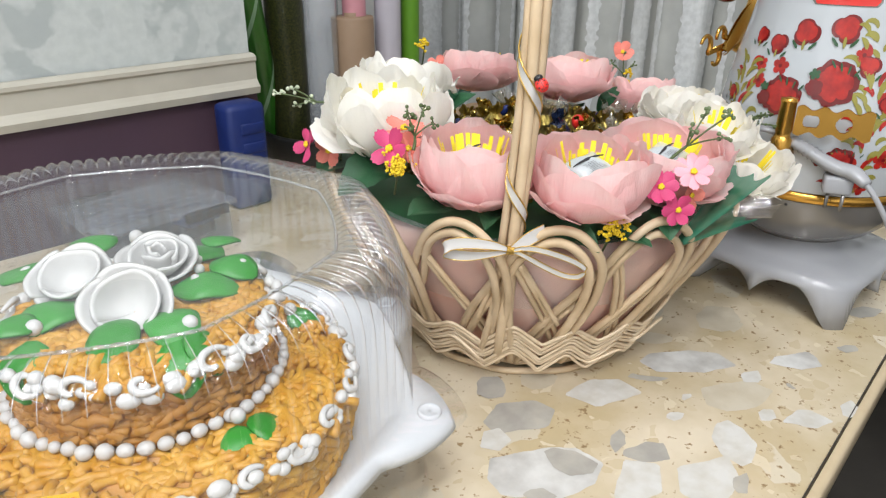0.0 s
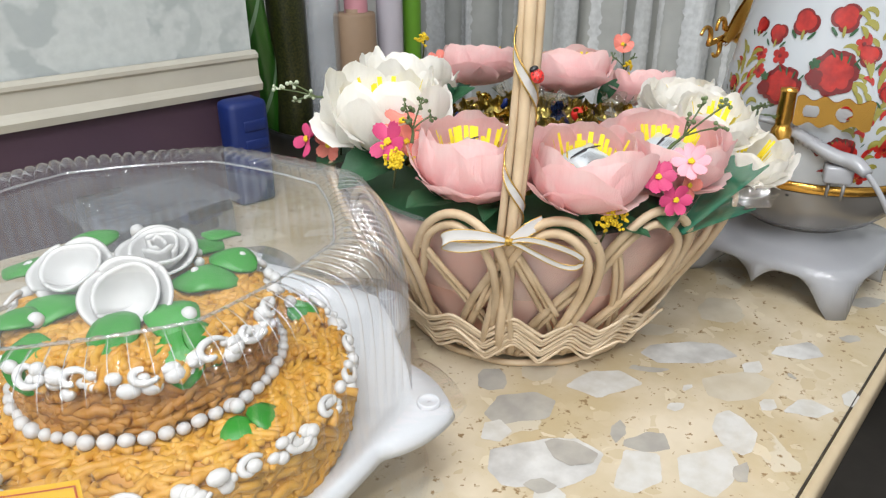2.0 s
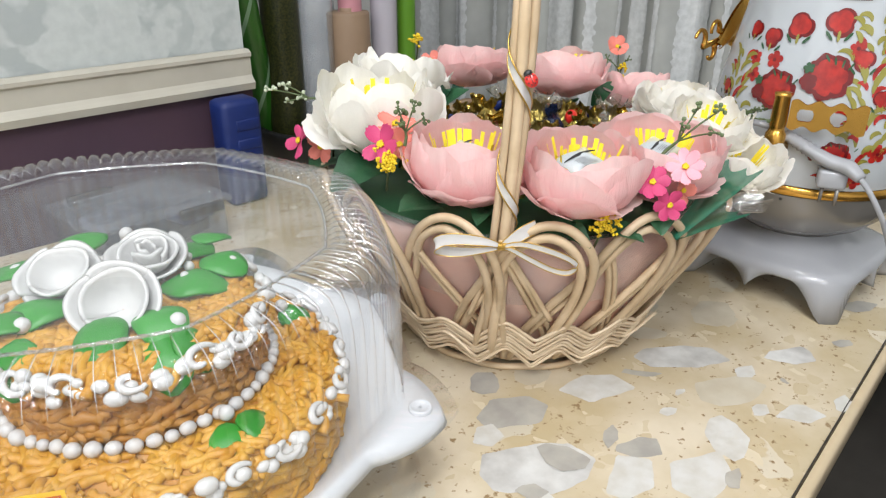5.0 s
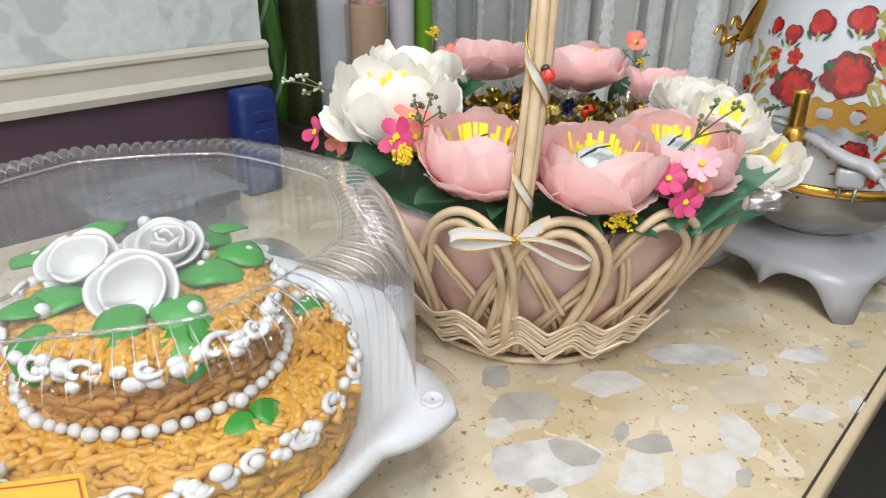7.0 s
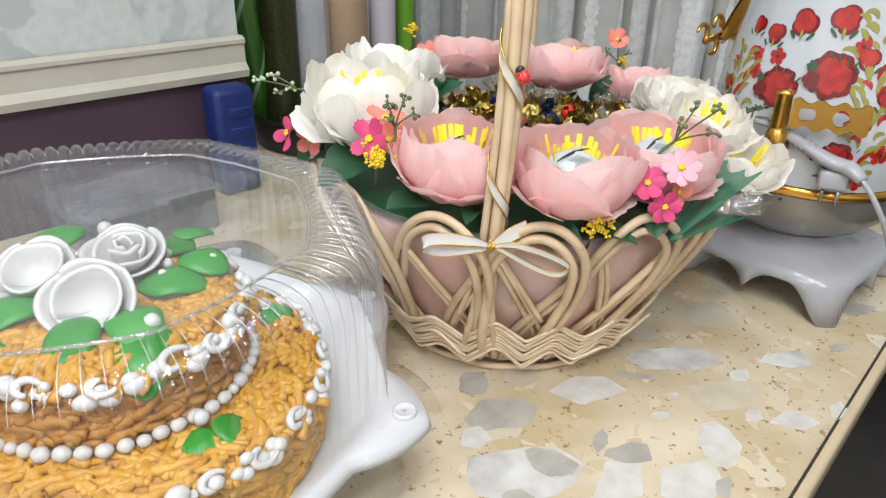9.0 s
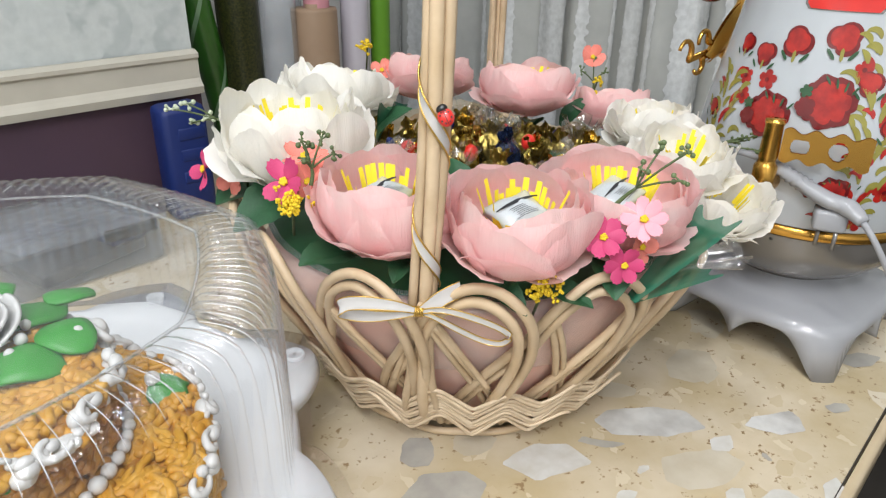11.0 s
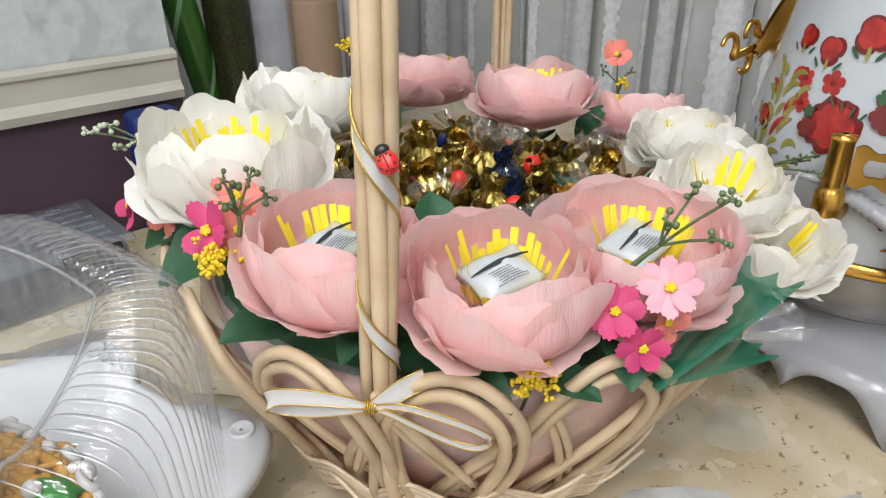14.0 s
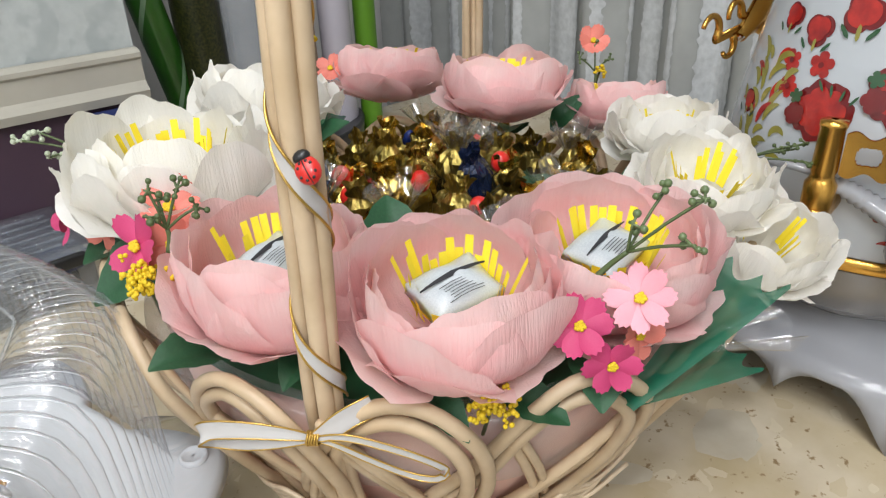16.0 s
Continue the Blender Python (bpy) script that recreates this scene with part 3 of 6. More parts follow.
lathe(bm, [(0.02, 0.02), (0.112, 0.02), (basket_r(0.05) - 0.013, 0.05), (basket_r(0.09) - 0.013, 0.09), (basket_r(0.112) - 0.014, 0.112), (basket_r(0.13) - 0.016, 0.130), (basket_r(0.15) - 0.020, 0.150), (0.15, 0.154), (0.02, 0.150)], 96, shape=pleat)
part("lining", bm, M_LINER, basket, "salmon-pink gauze lining")
bm = bmesh.new()
lathe(bm, [(basket_r(0.092) - 0.0088, 0.092), (basket_r(0.116) - 0.0085, 0.113), (basket_r(0.13) - 0.009, 0.13), (basket_r(0.145) - 0.009, 0.148), (basket_r(0.155) - 0.014, 0.160), (0.15, 0.159)], 96, shape=lambda a, i: 1 + 0.006 * math.sin(19 * a + i) + 0.004 * math.sin(33 * a))
part("film_lining", bm, M_LINERTOP, basket, "milky cellophane lining")
bm = bmesh.new()
lathe(bm, [(0.172, 0.158), (0.15, 0.166), (0.02, 0.166)], 48)
part("filler", bm, M_LEAF, basket, "dark green filler under the flowers")

# ribbon wound round the handle, with a bow
ribbon = thing("ribbon", BC + Vector((-0.155, -0.126, 0.166)), "white satin ribbon with gold edges tied in a bow", "ribbon")
ro = Vector(ribbon.location) - BC


def band(name, pts, sides, width, parent, thread=True):
    """A ribbon along pts, its width along sides."""
    pts, sides = [Vector(p) for p in pts], [Vector(s).normalized() for s in sides]
    bm = bmesh.new()
    rows = [[bm.verts.new(p + s * (width * (k - 0.5)) - ro) for k in (0, 0.33, 0.67, 1)] for p, s in zip(pts, sides)]
    for a, b in zip(rows, rows[1:]):
        for j in range(3):
            bm.faces.new((a[j], a[j + 1], b[j + 1], b[j]))
    ob = part(name, bm, M_RIBBON, parent)
    if thread:
        for k in (-0.48, 0.48):
            bm = bmesh.new()
            tube(bm, [p + s * (width * k) - ro for p, s in zip(pts, sides)], 0.00062, 5)
            part("gold_edge", bm, M_THREAD, ob)
    return ob


def handle_at(z):
    prof = [(0.04, -0.132), (0.10, -0.166), (0.165, -0.186), (0.25, -0.198), (0.33, -0.200), (0.42, -0.184), (0.51, -0.125)]
    for (z0, x0), (z1, x1) in zip(prof, prof[1:]):
        if z <= z1:
            f = (z - z0) / (z1 - z0)
            return hd * (x0 + (x1 - x0) * f) + handle_lean(-0.2, z) + Vector((0, 0, z))
    return hd * prof[-1][1] + Vector((0, 0, z))


pts, sides = [], []
for i in range(110):
    f = i / 109
    z = 0.175 + 0.26 * f
    a = 2 * math.pi * (z - 0.286) / 0.082
    out = hd * (-math.cos(a)) + hs * math.sin(a)
    go = (hd * math.sin(a) + hs * math.cos(a)) * 0.0098 + Vector((0, 0, 0.082 / (2 * math.pi)))
    pts.append(handle_at(z) + hd * (-math.cos(a) * 0.0096) + hs * (math.sin(a) * 0.0092))
    sides.append(out.cross(go))
band("wound_ribbon", pts, sides, 0.0064, ribbon)
knot = handle_at(0.166) - hd * 0.0165
# the bow's own axes: across it, up along its face, and out from it
BOW_R, BOW_U, BOW_C = Vector((0.752, -0.659, 0)), Vector((0.293, 0.335, 0.896)), Vector((-0.59, -0.674, 0.445))


def bow_band(name, line, widths, tip=0.35, steps=30):
    """A ribbon along points given in the bow's axes in millimetres, with its width at each."""
    pts = [knot + BOW_R * (p.x / 1080) + BOW_U * (p.y / 1080) + BOW_C * (p.z / 1000) for p in spline(line, steps)]
    wid = [p.x for p in spline([(w, 0, 0) for w in widths], steps)]
    sides = []
    for i, p in enumerate(pts):
        d = (pts[min(i + 1, steps - 1)] - pts[max(i - 1, 0)]).normalized()
        s = BOW_U + BOW_C * tip
        sides.append((s - d * s.dot(d)).normalized())
    rows_ = [(p, s, w / 1000) for p, s, w in zip(pts, sides, wid)]
    bm = bmesh.new()
    rows = [[bm.verts.new(p + s * (w * (k - 0.5)) + BOW_C * (0.0005 * math.sin(9 * k)) - ro) for k in (0, 0.25, 0.5, 0.75, 1)] for p, s, w in rows_]
    for a, b in zip(rows, rows[1:]):
        for j in range(4):
            bm.faces.new((a[j], a[j + 1], b[j + 1], b[j]))
    ob = part(name, bm, M_RIBBON, ribbon)
    for k in (-0.48, 0.48):
        bm = bmesh.new()
        tube(bm, [p + s * (w * k) - ro for p, s, w in rows_], 0.00045, 5)
        part("gold_edge", bm, M_THREAD, ob)


bow_band("bow_loop", [(0, 0, 2), (-14, 3.5, 6), (-32, 5.5, 7), (-47, 5, 5), (-52.5, 1.5, 1), (-49, -2, -5), (-34, -4, -5), (-15, -3, -1), (-1, -1, 1)], (3, 6.5, 8.5, 9, 8.5, 8.5, 8, 5, 3))
bow_band("bow_loop", [(0, -0.5, 2), (16, 1, 6), (37, -4.5, 6), (54, -11.5, 4), (60, -17, 0), (55, -22, -4), (42, -20, -5), (24, -11.5, -2), (9, -3.5, 1), (0, -1, 1)], (3, 5, 5.5, 5, 4.5, 5, 5, 5, 4, 3), 0.9)
bow_band("ribbon_tail", [(0, 0, 3), (8, 4, 5), (17, 10, 6), (28, 15, 4)], (4, 9, 10.5, 11), steps=12)
bm = bmesh.new()
for k in range(5):
    tube(bm, [knot - ro + BOW_R * (0.0011 * (k - 2) + 0.0004 * math.sin(2.0 * q)) + BOW_U * (0.0030 * math.cos(q)) + BOW_C * (0.002 + 0.0026 * math.sin(q)) for q in [2 * math.pi * i / 14 for i in range(14)]], 0.0006, 5, True)
part("bow_knot", bm, M_THREAD, ribbon, "gold thread wound round the knot")



for s, dx in ((1, 0.026), (-1, 0.042)):
    bm = bmesh.new()
    a = knot + hd * 0.008
    tube(bm, spline([a, a + hs * (s * dx * 0.35) + hd * 0.012 + Vector((0, 0, -0.030)), a + hs * (s * dx) + hd * 0.035 + Vector((0, 0, -0.085))], 14), 0.0024, 7)
    part("brace_cane", bm, M_WICKER, basket, "thin crossing cane")


# ---- paper flowers ----
def petal_mesh(name, r, lo, hi, width, seed, curl=0.0, mat=M_PINK, point=0.0):
    """A crepe petal cupped on a globe of radius r, from lo to hi degrees; its lip turns out by curl, and point sharpens its tip."""
    rng = random.Random(seed)
    ph = [rng.uniform(0, 6.28) for _ in range(4)]
    skew = rng.uniform(-0.10, 0.10)

    def fn(u, v):
        x = 2 * u - 1
        edge = 2.2 * math.sin(3.1 * x + ph[0]) + 1.3 * math.sin(8 * x + ph[1]) + 1.3 * noise.noise(Vector((x * 9, seed * 2.3, 0.5)))
        top = hi * (1 - (0.20 + skew * x) * abs(x) ** 3 - point * abs(x) ** 1.3) + edge
        phi = radians(lo + (top - lo) * v)
        w = radians(width) * (0.40 + 0.60 * math.sin(min(1.0, v * 1.3 + 0.08) * math.pi / 2)) * (1 - 0.20 * max(0, v - 0.7) / 0.3)
        th = x * w
        lip = max(0, v - 0.55) / 0.45
        rr = r * (1 + curl * lip ** 2.2 + 0.022 * math.sin(5 * x + ph[2]) * v + 0.012 * math.sin(14 * x + ph[1]) * v ** 3
                  + 0.07 * noise.noise(Vector((x * 1.4, v * 1.6, seed))) + 0.014 * noise.noise(Vector((x * 8, v * 2, seed + 5.0))))
        rr += 0.05 * r * x * (0.2 + v)
        if phi < math.pi / 2:
            s, h = math.sin(phi), -0.80 * math.cos(phi)
        else:
            s, h = 0.70 + 0.30 * math.cos(phi - math.pi / 2), 0.98 * math.sin(phi - math.pi / 2)
        return Vector((rr * s * math.cos(th), rr * s * math.sin(th), rr * h))
    bm = bmesh.new()
    sheet(bm, fn, 26, 13)
    me = mesh_of(bm, name)
    me.materials.append(mat)
    return me


PETALS = {
    "pink": {
        "low": [petal_mesh("petal", 1.03, 14, 72 + 7 * s, 50, 5 + s, 0.14, M_PINK) for s in range(4)],
        "outer": [petal_mesh("petal", 1.0, 14, 98 + 6 * s, 52, 10 + s, 0.05, M_PINK) for s in range(4)],
        "middle": [petal_mesh("petal", 0.93, 14, 113 + 5 * s, 52, 20 + s, 0.0, M_PINK) for s in range(4)],
        "inner": [petal_mesh("petal", 0.86, 14, 122 + 4 * s, 54, 30 + s, -0.03, M_PINK) for s in range(4)],
    },
    "white": {
        "low": [petal_mesh("petal", 1.06, 14, 82 + 8 * s, 38, 5 + s, 0.20, M_WHITE, 0.15) for s in range(4)],
        "outer": [petal_mesh("petal", 1.0, 14, 100 + 7 * s, 40, 10 + s, 0.08, M_WHITE, 0.12) for s in range(4)],
        "middle": [petal_mesh("petal", 0.93, 14, 112 + 6 * s, 42, 20 + s, 0.03, M_WHITE, 0.08) for s in range(4)],
        "inner": [petal_mesh("petal", 0.84, 14, 118 + 5 * s, 46, 30 + s, 0.0, M_WHITE, 0.05) for s in range(4)],
    },
}


def stamen_mesh(h, lean):
    bm = bmesh.new()
    q = []
    for f in (0, 0.5, 1.0):
        q.append([bm.verts.new(Vector((0.36 + lean * f, s * 0.046 * (1.1 - 0.2 * f), -0.25 + h * f * 1.55))) for s in (-1, 1)])
    for a2, b2 in zip(q, q[1:]):
        bm.faces.new((a2[0], a2[1], b2[1], b2[0]))
    me = mesh_of(bm, "stamen", False)
    me.materials.append(M_STAMEN)
    return me


STAMENS = [stamen_mesh(h, lean) for h, lean in ((0.30, 0.10), (0.36, 0.05), (0.42, 0.15), (0.46, 0.2), (0.39, 0.12))]


def sweet_mesh():
    bm = bmesh.new()

    def fn(u, v):
        x, y = 2 * u - 1, 2 * v - 1
        z = 0.13 * (1 - abs(x) ** 3) * (1 - abs(y) ** 3) + 0.02 * math.sin(5 * x + 3 * y)
        return Vector((0.40 * x, 0.30 * y, z))
    sheet(bm, fn, 10, 10)
    r = bmesh.ops.extrude_face_region(bm, geom=bm.faces[:])
    for v in r["geom"]:
        if isinstance(v, bmesh.types.BMVert):
            v.co.z -= 0.16
    me = mesh_of(bm, "sweet")
    me.materials.append(M_LABEL)
    return me


SWEET = sweet_mesh()
bm = bmesh.new()
sheet(bm, lambda u, v: Vector((-0.40 + 0.8 * u, 0.05 + (0.060 - 0.05 * abs(2 * u - 1)) * (v - 0.2) , 0.135 + 0.02 * v - 0.05 * abs(2 * u - 1) ** 3)), 8, 2)
FOLD = mesh_of(bm, "wrapper_fold")
FOLD.materials.append(M_FOIL_DARK)
bm = bmesh.new()
for row in range(7):
    x0 = -0.22 + 0.02 * (row % 2)
    sheet(bm, lambda u, v: Vector((x0 + 0.42 * u, -0.02 - 0.032 * row + 0.008 * v, 0.139 - 0.14 * abs(0.02 + 0.032 * row) ** 1.5 - 0.03 * abs(2 * u - 1) ** 3)), 3, 1)
LINES = mesh_of(bm, "fine_print")
LINES.materials.append(M_FOIL_DARK)


def peony(at, r, tone, lean, towards, spin, sweet=False, seed=0, close=1.0, label=""):
    """A paper peony; lean degrees towards an azimuth in degrees."""
    fl = thing("paper_peony", at, label, "paper flower", "paper flowers in the basket")
    a = radians(towards)
    axis = Vector((-math.sin(a), math.cos(a), 0))
    fl.matrix_basis = Matrix.Translation(at) @ Matrix.Rotation(radians(lean), 4, axis) @ Matrix.Rotation(radians(spin), 4, "Z") @ Matrix.Diagonal((r, r, r * close, 1))
    rng = random.Random(seed)
    more = 3 if tone == "white" else 0
    for layer, count, off in (("low", 6 + more, 15), ("outer", 6 + more, 0), ("middle", 6 + more // 2, 30), ("inner", 5 + more // 2, 10)):
        for i in range(count):
            me = PETALS[tone][layer][rng.randrange(4)]
            ob = part("petal", me, None, fl)
            k = rng.uniform(0.93, 1.07)
            ob.matrix_basis = Matrix.Rotation(radians(off + 360 / count * i + rng.uniform(-8, 8)), 4, "Z") @ Matrix.Rotation(radians(rng.uniform(-8, 8)), 4, "Y") @ Matrix.Diagonal((k, k, rng.uniform(0.92, 1.06), 1))
    for i in range(30):
        if tone == "white" and r < 0.045 and (i + seed) % 10 < 4:
            continue
        st = part("stamen", STAMENS[rng.randrange(5)], None, fl)
        k = rng.uniform(0.9, 1.2)
        turn = 12 * i + rng.uniform(-4, 4)
        short = 0.5 if sweet and math.cos(radians(spin + turn - 222)) > 0.45 else 1.0  # pressed down in front of the sweet
        st.matrix_basis = Matrix.Rotation(radians(turn), 4, "Z") @ Matrix.Diagonal((k, 1, short, 1))
    if sweet:
        sw = part("sweet", SWEET, None, fl, "sweet in a pale printed wrapper")
        sw.matrix_basis = Matrix.Translation((0.02, 0.03, 0.13)) @ Matrix.Rotation(radians(sweet), 4, "Z") @ Matrix.Rotation(0.2, 4, "X") @ Matrix.Scale(0.95, 4)
        part("wrapper_fold", FOLD, None, sw, "dark folded seam")
        part("fine_print", LINES, None, sw, "lines of fine print")
    return fl


PINK_L, WHITE_L = "pale pink crepe-paper peony with yellow fringe", "cream-white crepe-paper peony with yellow fringe"
peony((0.427, 0.407, 0.9625), 0.0450, "pink", 3, 215, 0, 20, 1, 1.0, PINK_L + " and a wrapped sweet")
peony((0.470, 0.3275, 0.965), 0.0446, "pink", 9, 228, 20, -25, 2, 0.92, PINK_L + " and a wrapped sweet")
peony((0.550, 0.309, 0.963), 0.0472, "pink", 7, 235, 40, -30, 3, 0.74, PINK_L + " and a wrapped sweet")
peony((0.654, 0.623, 0.981), 0.0453, "pink", 14, 45, 10, 0, 4, 0.74, PINK_L)
peony((0.668, 0.500, 0.988), 0.0447, "pink", 5, 45, 50, 0, 5, 0.74, PINK_L)
peony((0.756, 0.464, 0.962), 0.0370, "pink", 14, 45, 0, 0, 6, 0.8, PINK_L)
peony((0.424, 0.511, 0.986), 0.0490, "white", 2, 225, 0, 0, 7, 0.95, WHITE_L)
peony((0.532, 0.609, 0.985), 0.0435, "white", 14, 45, 30, 0, 8, 0.85, WHITE_L)
peony((0.716, 0.391, 0.968), 0.0345, "white", 6, 60, 20, 0, 9, 0.80, WHITE_L)
peony((0.647, 0.319, 0.968), 0.0345, "white", 13, 235, 60, 0, 10, 0.85, WHITE_L)
peony((0.653, 0.283, 0.943), 0.0300, "white", 24, 240, 10, 0, 11, 0.9, WHITE_L)


# ---- samovar ----
SC = Vector((0.87, 0.305, TOP))
samovar = thing("samovar", SC, "white enamelled electric samovar painted with red flowers, gold tap and handles", "samovar")


def square_r(a, n=4.0):
    return 1.0 / (abs(math.cos(a)) ** n + abs(math.sin(a)) ** n) ** (1 / n)


bm = bmesh.new()
SEG = 160
HALF = 0.098


def skirt(a):
    """Height of the scalloped lower edge of the foot."""
    q = (a / (math.pi / 2)) % 1.0
    d = abs(q - 0.5) * 2
    leg = max(0.0, 1 - d / 0.26)
    cusp = max(0.0, (d - 0.62) / 0.38)
    if d < 0.11:
        return 0.0
    return min(0.038, 0.038 * math.sin(min(1, (d - 0.11) / 0.36) * math.pi / 2)) - 0.022 * cusp ** 2.2


levels = []
for r, z, sq in ((0.055, 0.070, 0), (0.060, 0.062, 0.2), (0.075, 0.055, 0.6), (0.090, 0.050, 1), (0.097, 0.046, 1), (0.099, 0.040, 1)):
    levels.append([bm.verts.new(around(2 * math.pi * j / SEG, r * (1 + (square_r(2 * math.pi * j / SEG) - 1) * sq), z)) for j in range(SEG)])
low, inner = [], []
for j in range(SEG):
    a = 2 * math.pi * j / SEG
    z = skirt(a)
    k = HALF * square_r(a)
    flare = 1.0 + 0.09 * max(0.0, 1 - z / 0.03) ** 1.5
    low.append(bm.verts.new(around(a, k * flare, z)))
    inner.append(bm.verts.new(around(a, k * (flare - 0.10 - 0.08 * max(0, 1 - z / 0.03)), z + 0.001)))
roof = [bm.verts.new(around(2 * math.pi * j / SEG, 0.05, 0.042)) for j in range(SEG)]
levels += [low, inner, roof]
for a, b in zip(levels, levels[1:]):
    for j in range(SEG):
        bm.faces.new((a[j], a[(j + 1) % SEG], b[(j + 1) % SEG], b[j]))
part("foot", bm, M_WPLASTIC, samovar, "white plastic foot with four curved legs")
bm = bmesh.new()
lathe(bm, [(0.054, 0.066), (0.058, 0.072), (0.075, 0.080), (0.090, 0.095), (0.098, 0.112), (0.101, 0.128)], 72)
part("bowl", bm, M_CHROME, samovar, "grey steel lower bowl")
bm = bmesh.new()
lathe(bm, [(0.101, 0.1285), (0.1035, 0.130), (0.1035, 0.137), (0.101, 0.1385)], 72)
part("gold_band", bm, M_GOLDTONE, samovar, "narrow gold band")
BODY = [(0.1005, 0.139), (0.105, 0.160), (0.1085, 0.185), (0.1075, 0.205), (0.103, 0.235), (0.097, 0.265), (0.0905, 0.295), (0.085, 0.325), (0.081, 0.355), (0.080, 0.37), (0.074, 0.378), (0.05, 0.39), (0.001, 0.40)]


def body_r(z):
    for (r0, z0), (r1, z1) in zip(BODY, BODY[1:]):
        if z <= z1:
            return r0 + (r1 - r0) * (z - z0) / (z1 - z0)
    return BODY[-1][0]


bm = bmesh.new()
lathe(bm, BODY, 96)
part("body", bm, M_PORC, samovar, "glossy white enamel body")


def motif(name, turn, z, shape, mat, lift=0.0006, rot=0.0, rings=4, seg=40):
    """A painted shape on the body; shape(angle) gives its reach in metres."""
    bm = bmesh.new()
    a0 = radians(turn)

    def at(p, q):
        h = z + q
        r = body_r(h) + lift
        a = a0 - p / r
        return around(a, r, h)
    mid = bm.verts.new(at(0, 0))
    prev = None
    for k in range(1, rings + 1):
        ring = []
        for j in range(seg):
            b = 2 * math.pi * j / seg
            d = shape(b) * k / rings
            ring.append(bm.verts.new(at(d * math.cos(b + rot), d * math.sin(b + rot))))
        for j in range(seg):
            if prev:
                bm.faces.new((prev[j], prev[(j + 1) % seg], ring[(j + 1) % seg], ring[j]))
            else:
                bm.faces.new((mid, ring[j], ring[(j + 1) % seg]))
        prev = ring
    return part(name, bm, mat, samovar)


def lobes(r, n, deep):
    return lambda b: r * (1 - deep + deep * abs(math.cos(n * b / 2)) ** 0.6)


def leaf(length, width):
    return lambda b: 1 / math.sqrt((math.cos(b) / length) ** 2 + (math.sin(b) / width) ** 2) * (0.8 + 0.2 * abs(math.cos(b)))


SIZE = 0.68
RED_FLOWERS = ((170, 0.260, 0.0100), (157, 0.259, 0.0085), (159, 0.243, 0.0090), (-148, 0.277, 0.0085), (-141, 0.208, 0.011), (-128, 0.180, 0.012), (-135, 0.150, 0.010))
for turn, z, r in RED_FLOWERS:
    motif("small_flower", turn, z, lobes(r * 0.85, 5, 0.35), M_REDPAINT, rot=turn)
    motif("flower_eye", turn, z, lambda b: 0.0018, M_DARKRED, 0.0012)
for turn, z, r, rot in ((164.4, 0.280, 0.0145, 0.5), (150, 0.285, 0.0125, 0.9), (179.5, 0.293, 0.018, 1.2), (-159.2, 0.299, 0.019, 2.2), (140, 0.225, 0.012, 0.5), (133, 0.190, 0.012, 0.5), (-144, 0.267, 0.015, 0.7), (-131, 0.232, 0.014, 0.4)):
    r *= SIZE
    motif("bud_calyx", turn, z - 0.0003, lobes(r * 1.06, 3, 0.28), M_DARKRED, rot=rot)
    motif("bud", turn - 0.3, z + r * 0.04, lobes(r * 0.82, 3, 0.22), M_REDPAINT, 0.0010, rot=rot)
    for s in (-1, 0, 1):
        motif("bud_leaf", turn + 5 * s, z - r * 0.95, leaf(r * 0.42, r * 0.12), M_GREENPAINT if s else M_OLIVE, 0.0014, rot=math.pi / 2 + 0.7 * s, seg=20, rings=2)
for turn, z, r in ((-160, 0.250, 0.030), (175, 0.233, 0.027), (-150, 0.178, 0.018)):
    r *= SIZE
    for i in range(7):
        b = radians(51.4 * i + 20)
        dx, dz = math.degrees(r * 0.62 * math.cos(b) / 0.1), r * 0.62 * math.sin(b)
        motif("large_petal", turn - dx, z + dz, lambda q: r * 0.46 * (1 + 0.06 * math.cos(5 * q)), M_DARKRED, 0.0006 + 0.00012 * i)
        motif("petal_light", turn - dx * 0.86, z + dz * 0.86, lambda q: r * 0.31 * (1 + 0.08 * math.cos(3 * q)), M_REDPAINT, 0.0015 + 0.00006 * i)
    motif("large_heart", turn, z, lobes(r * 0.50, 7, 0.15), M_REDPAINT, 0.0021)
    motif("dark_heart", turn - 9, z - r * 0.25, lobes(r * 0.40, 5, 0.2), M_DARKRED, 0.0025)
    motif("green_heart", turn - 10, z + r * 0.35, lobes(r * 0.26, 5, 0.4), M_GREENPAINT, 0.0028)
    for s in range(4):
        motif("green_spray", turn - 2 + 4 * s, z + r * (0.85 - 0.1 * s), leaf(r * 0.22, r * 0.05), M_GREENPAINT, 0.0029, rot=math.pi / 2 + 0.4 * (s - 1.5), seg=20, rings=2)


def scroll_leaf(turn, z, length, bend, mat, lift):
    """A tapering painted stroke that curls."""
    bm = bmesh.new()
    rows = []
    for i in range(11):
        f = i / 10
        ang = math.pi / 2 + bend * (f - 0.1) * 1.9
        if i == 0:
            p = q = 0.0
        else:
            p += length / 10 * math.cos(ang)
            q += length / 10 * math.sin(ang)
        w = 0.0024 * math.sin(math.pi * (0.08 + 0.9 * f)) ** 0.8
        row = []
        for s in (-1, 0, 1):
            u, h = p - s * w * math.sin(ang), z + q + s * w * math.cos(ang)
            rr = body_r(h) + lift
            row.append(bm.verts.new(around(radians(turn) - u / rr, rr, h)))
        rows.append(row)
    for a, b in zip(rows, rows[1:]):
        for j in range(2):
            bm.faces.new((a[j], a[j + 1], b[j + 1], b[j]))
    part("painted_leaf", bm, mat, samovar)


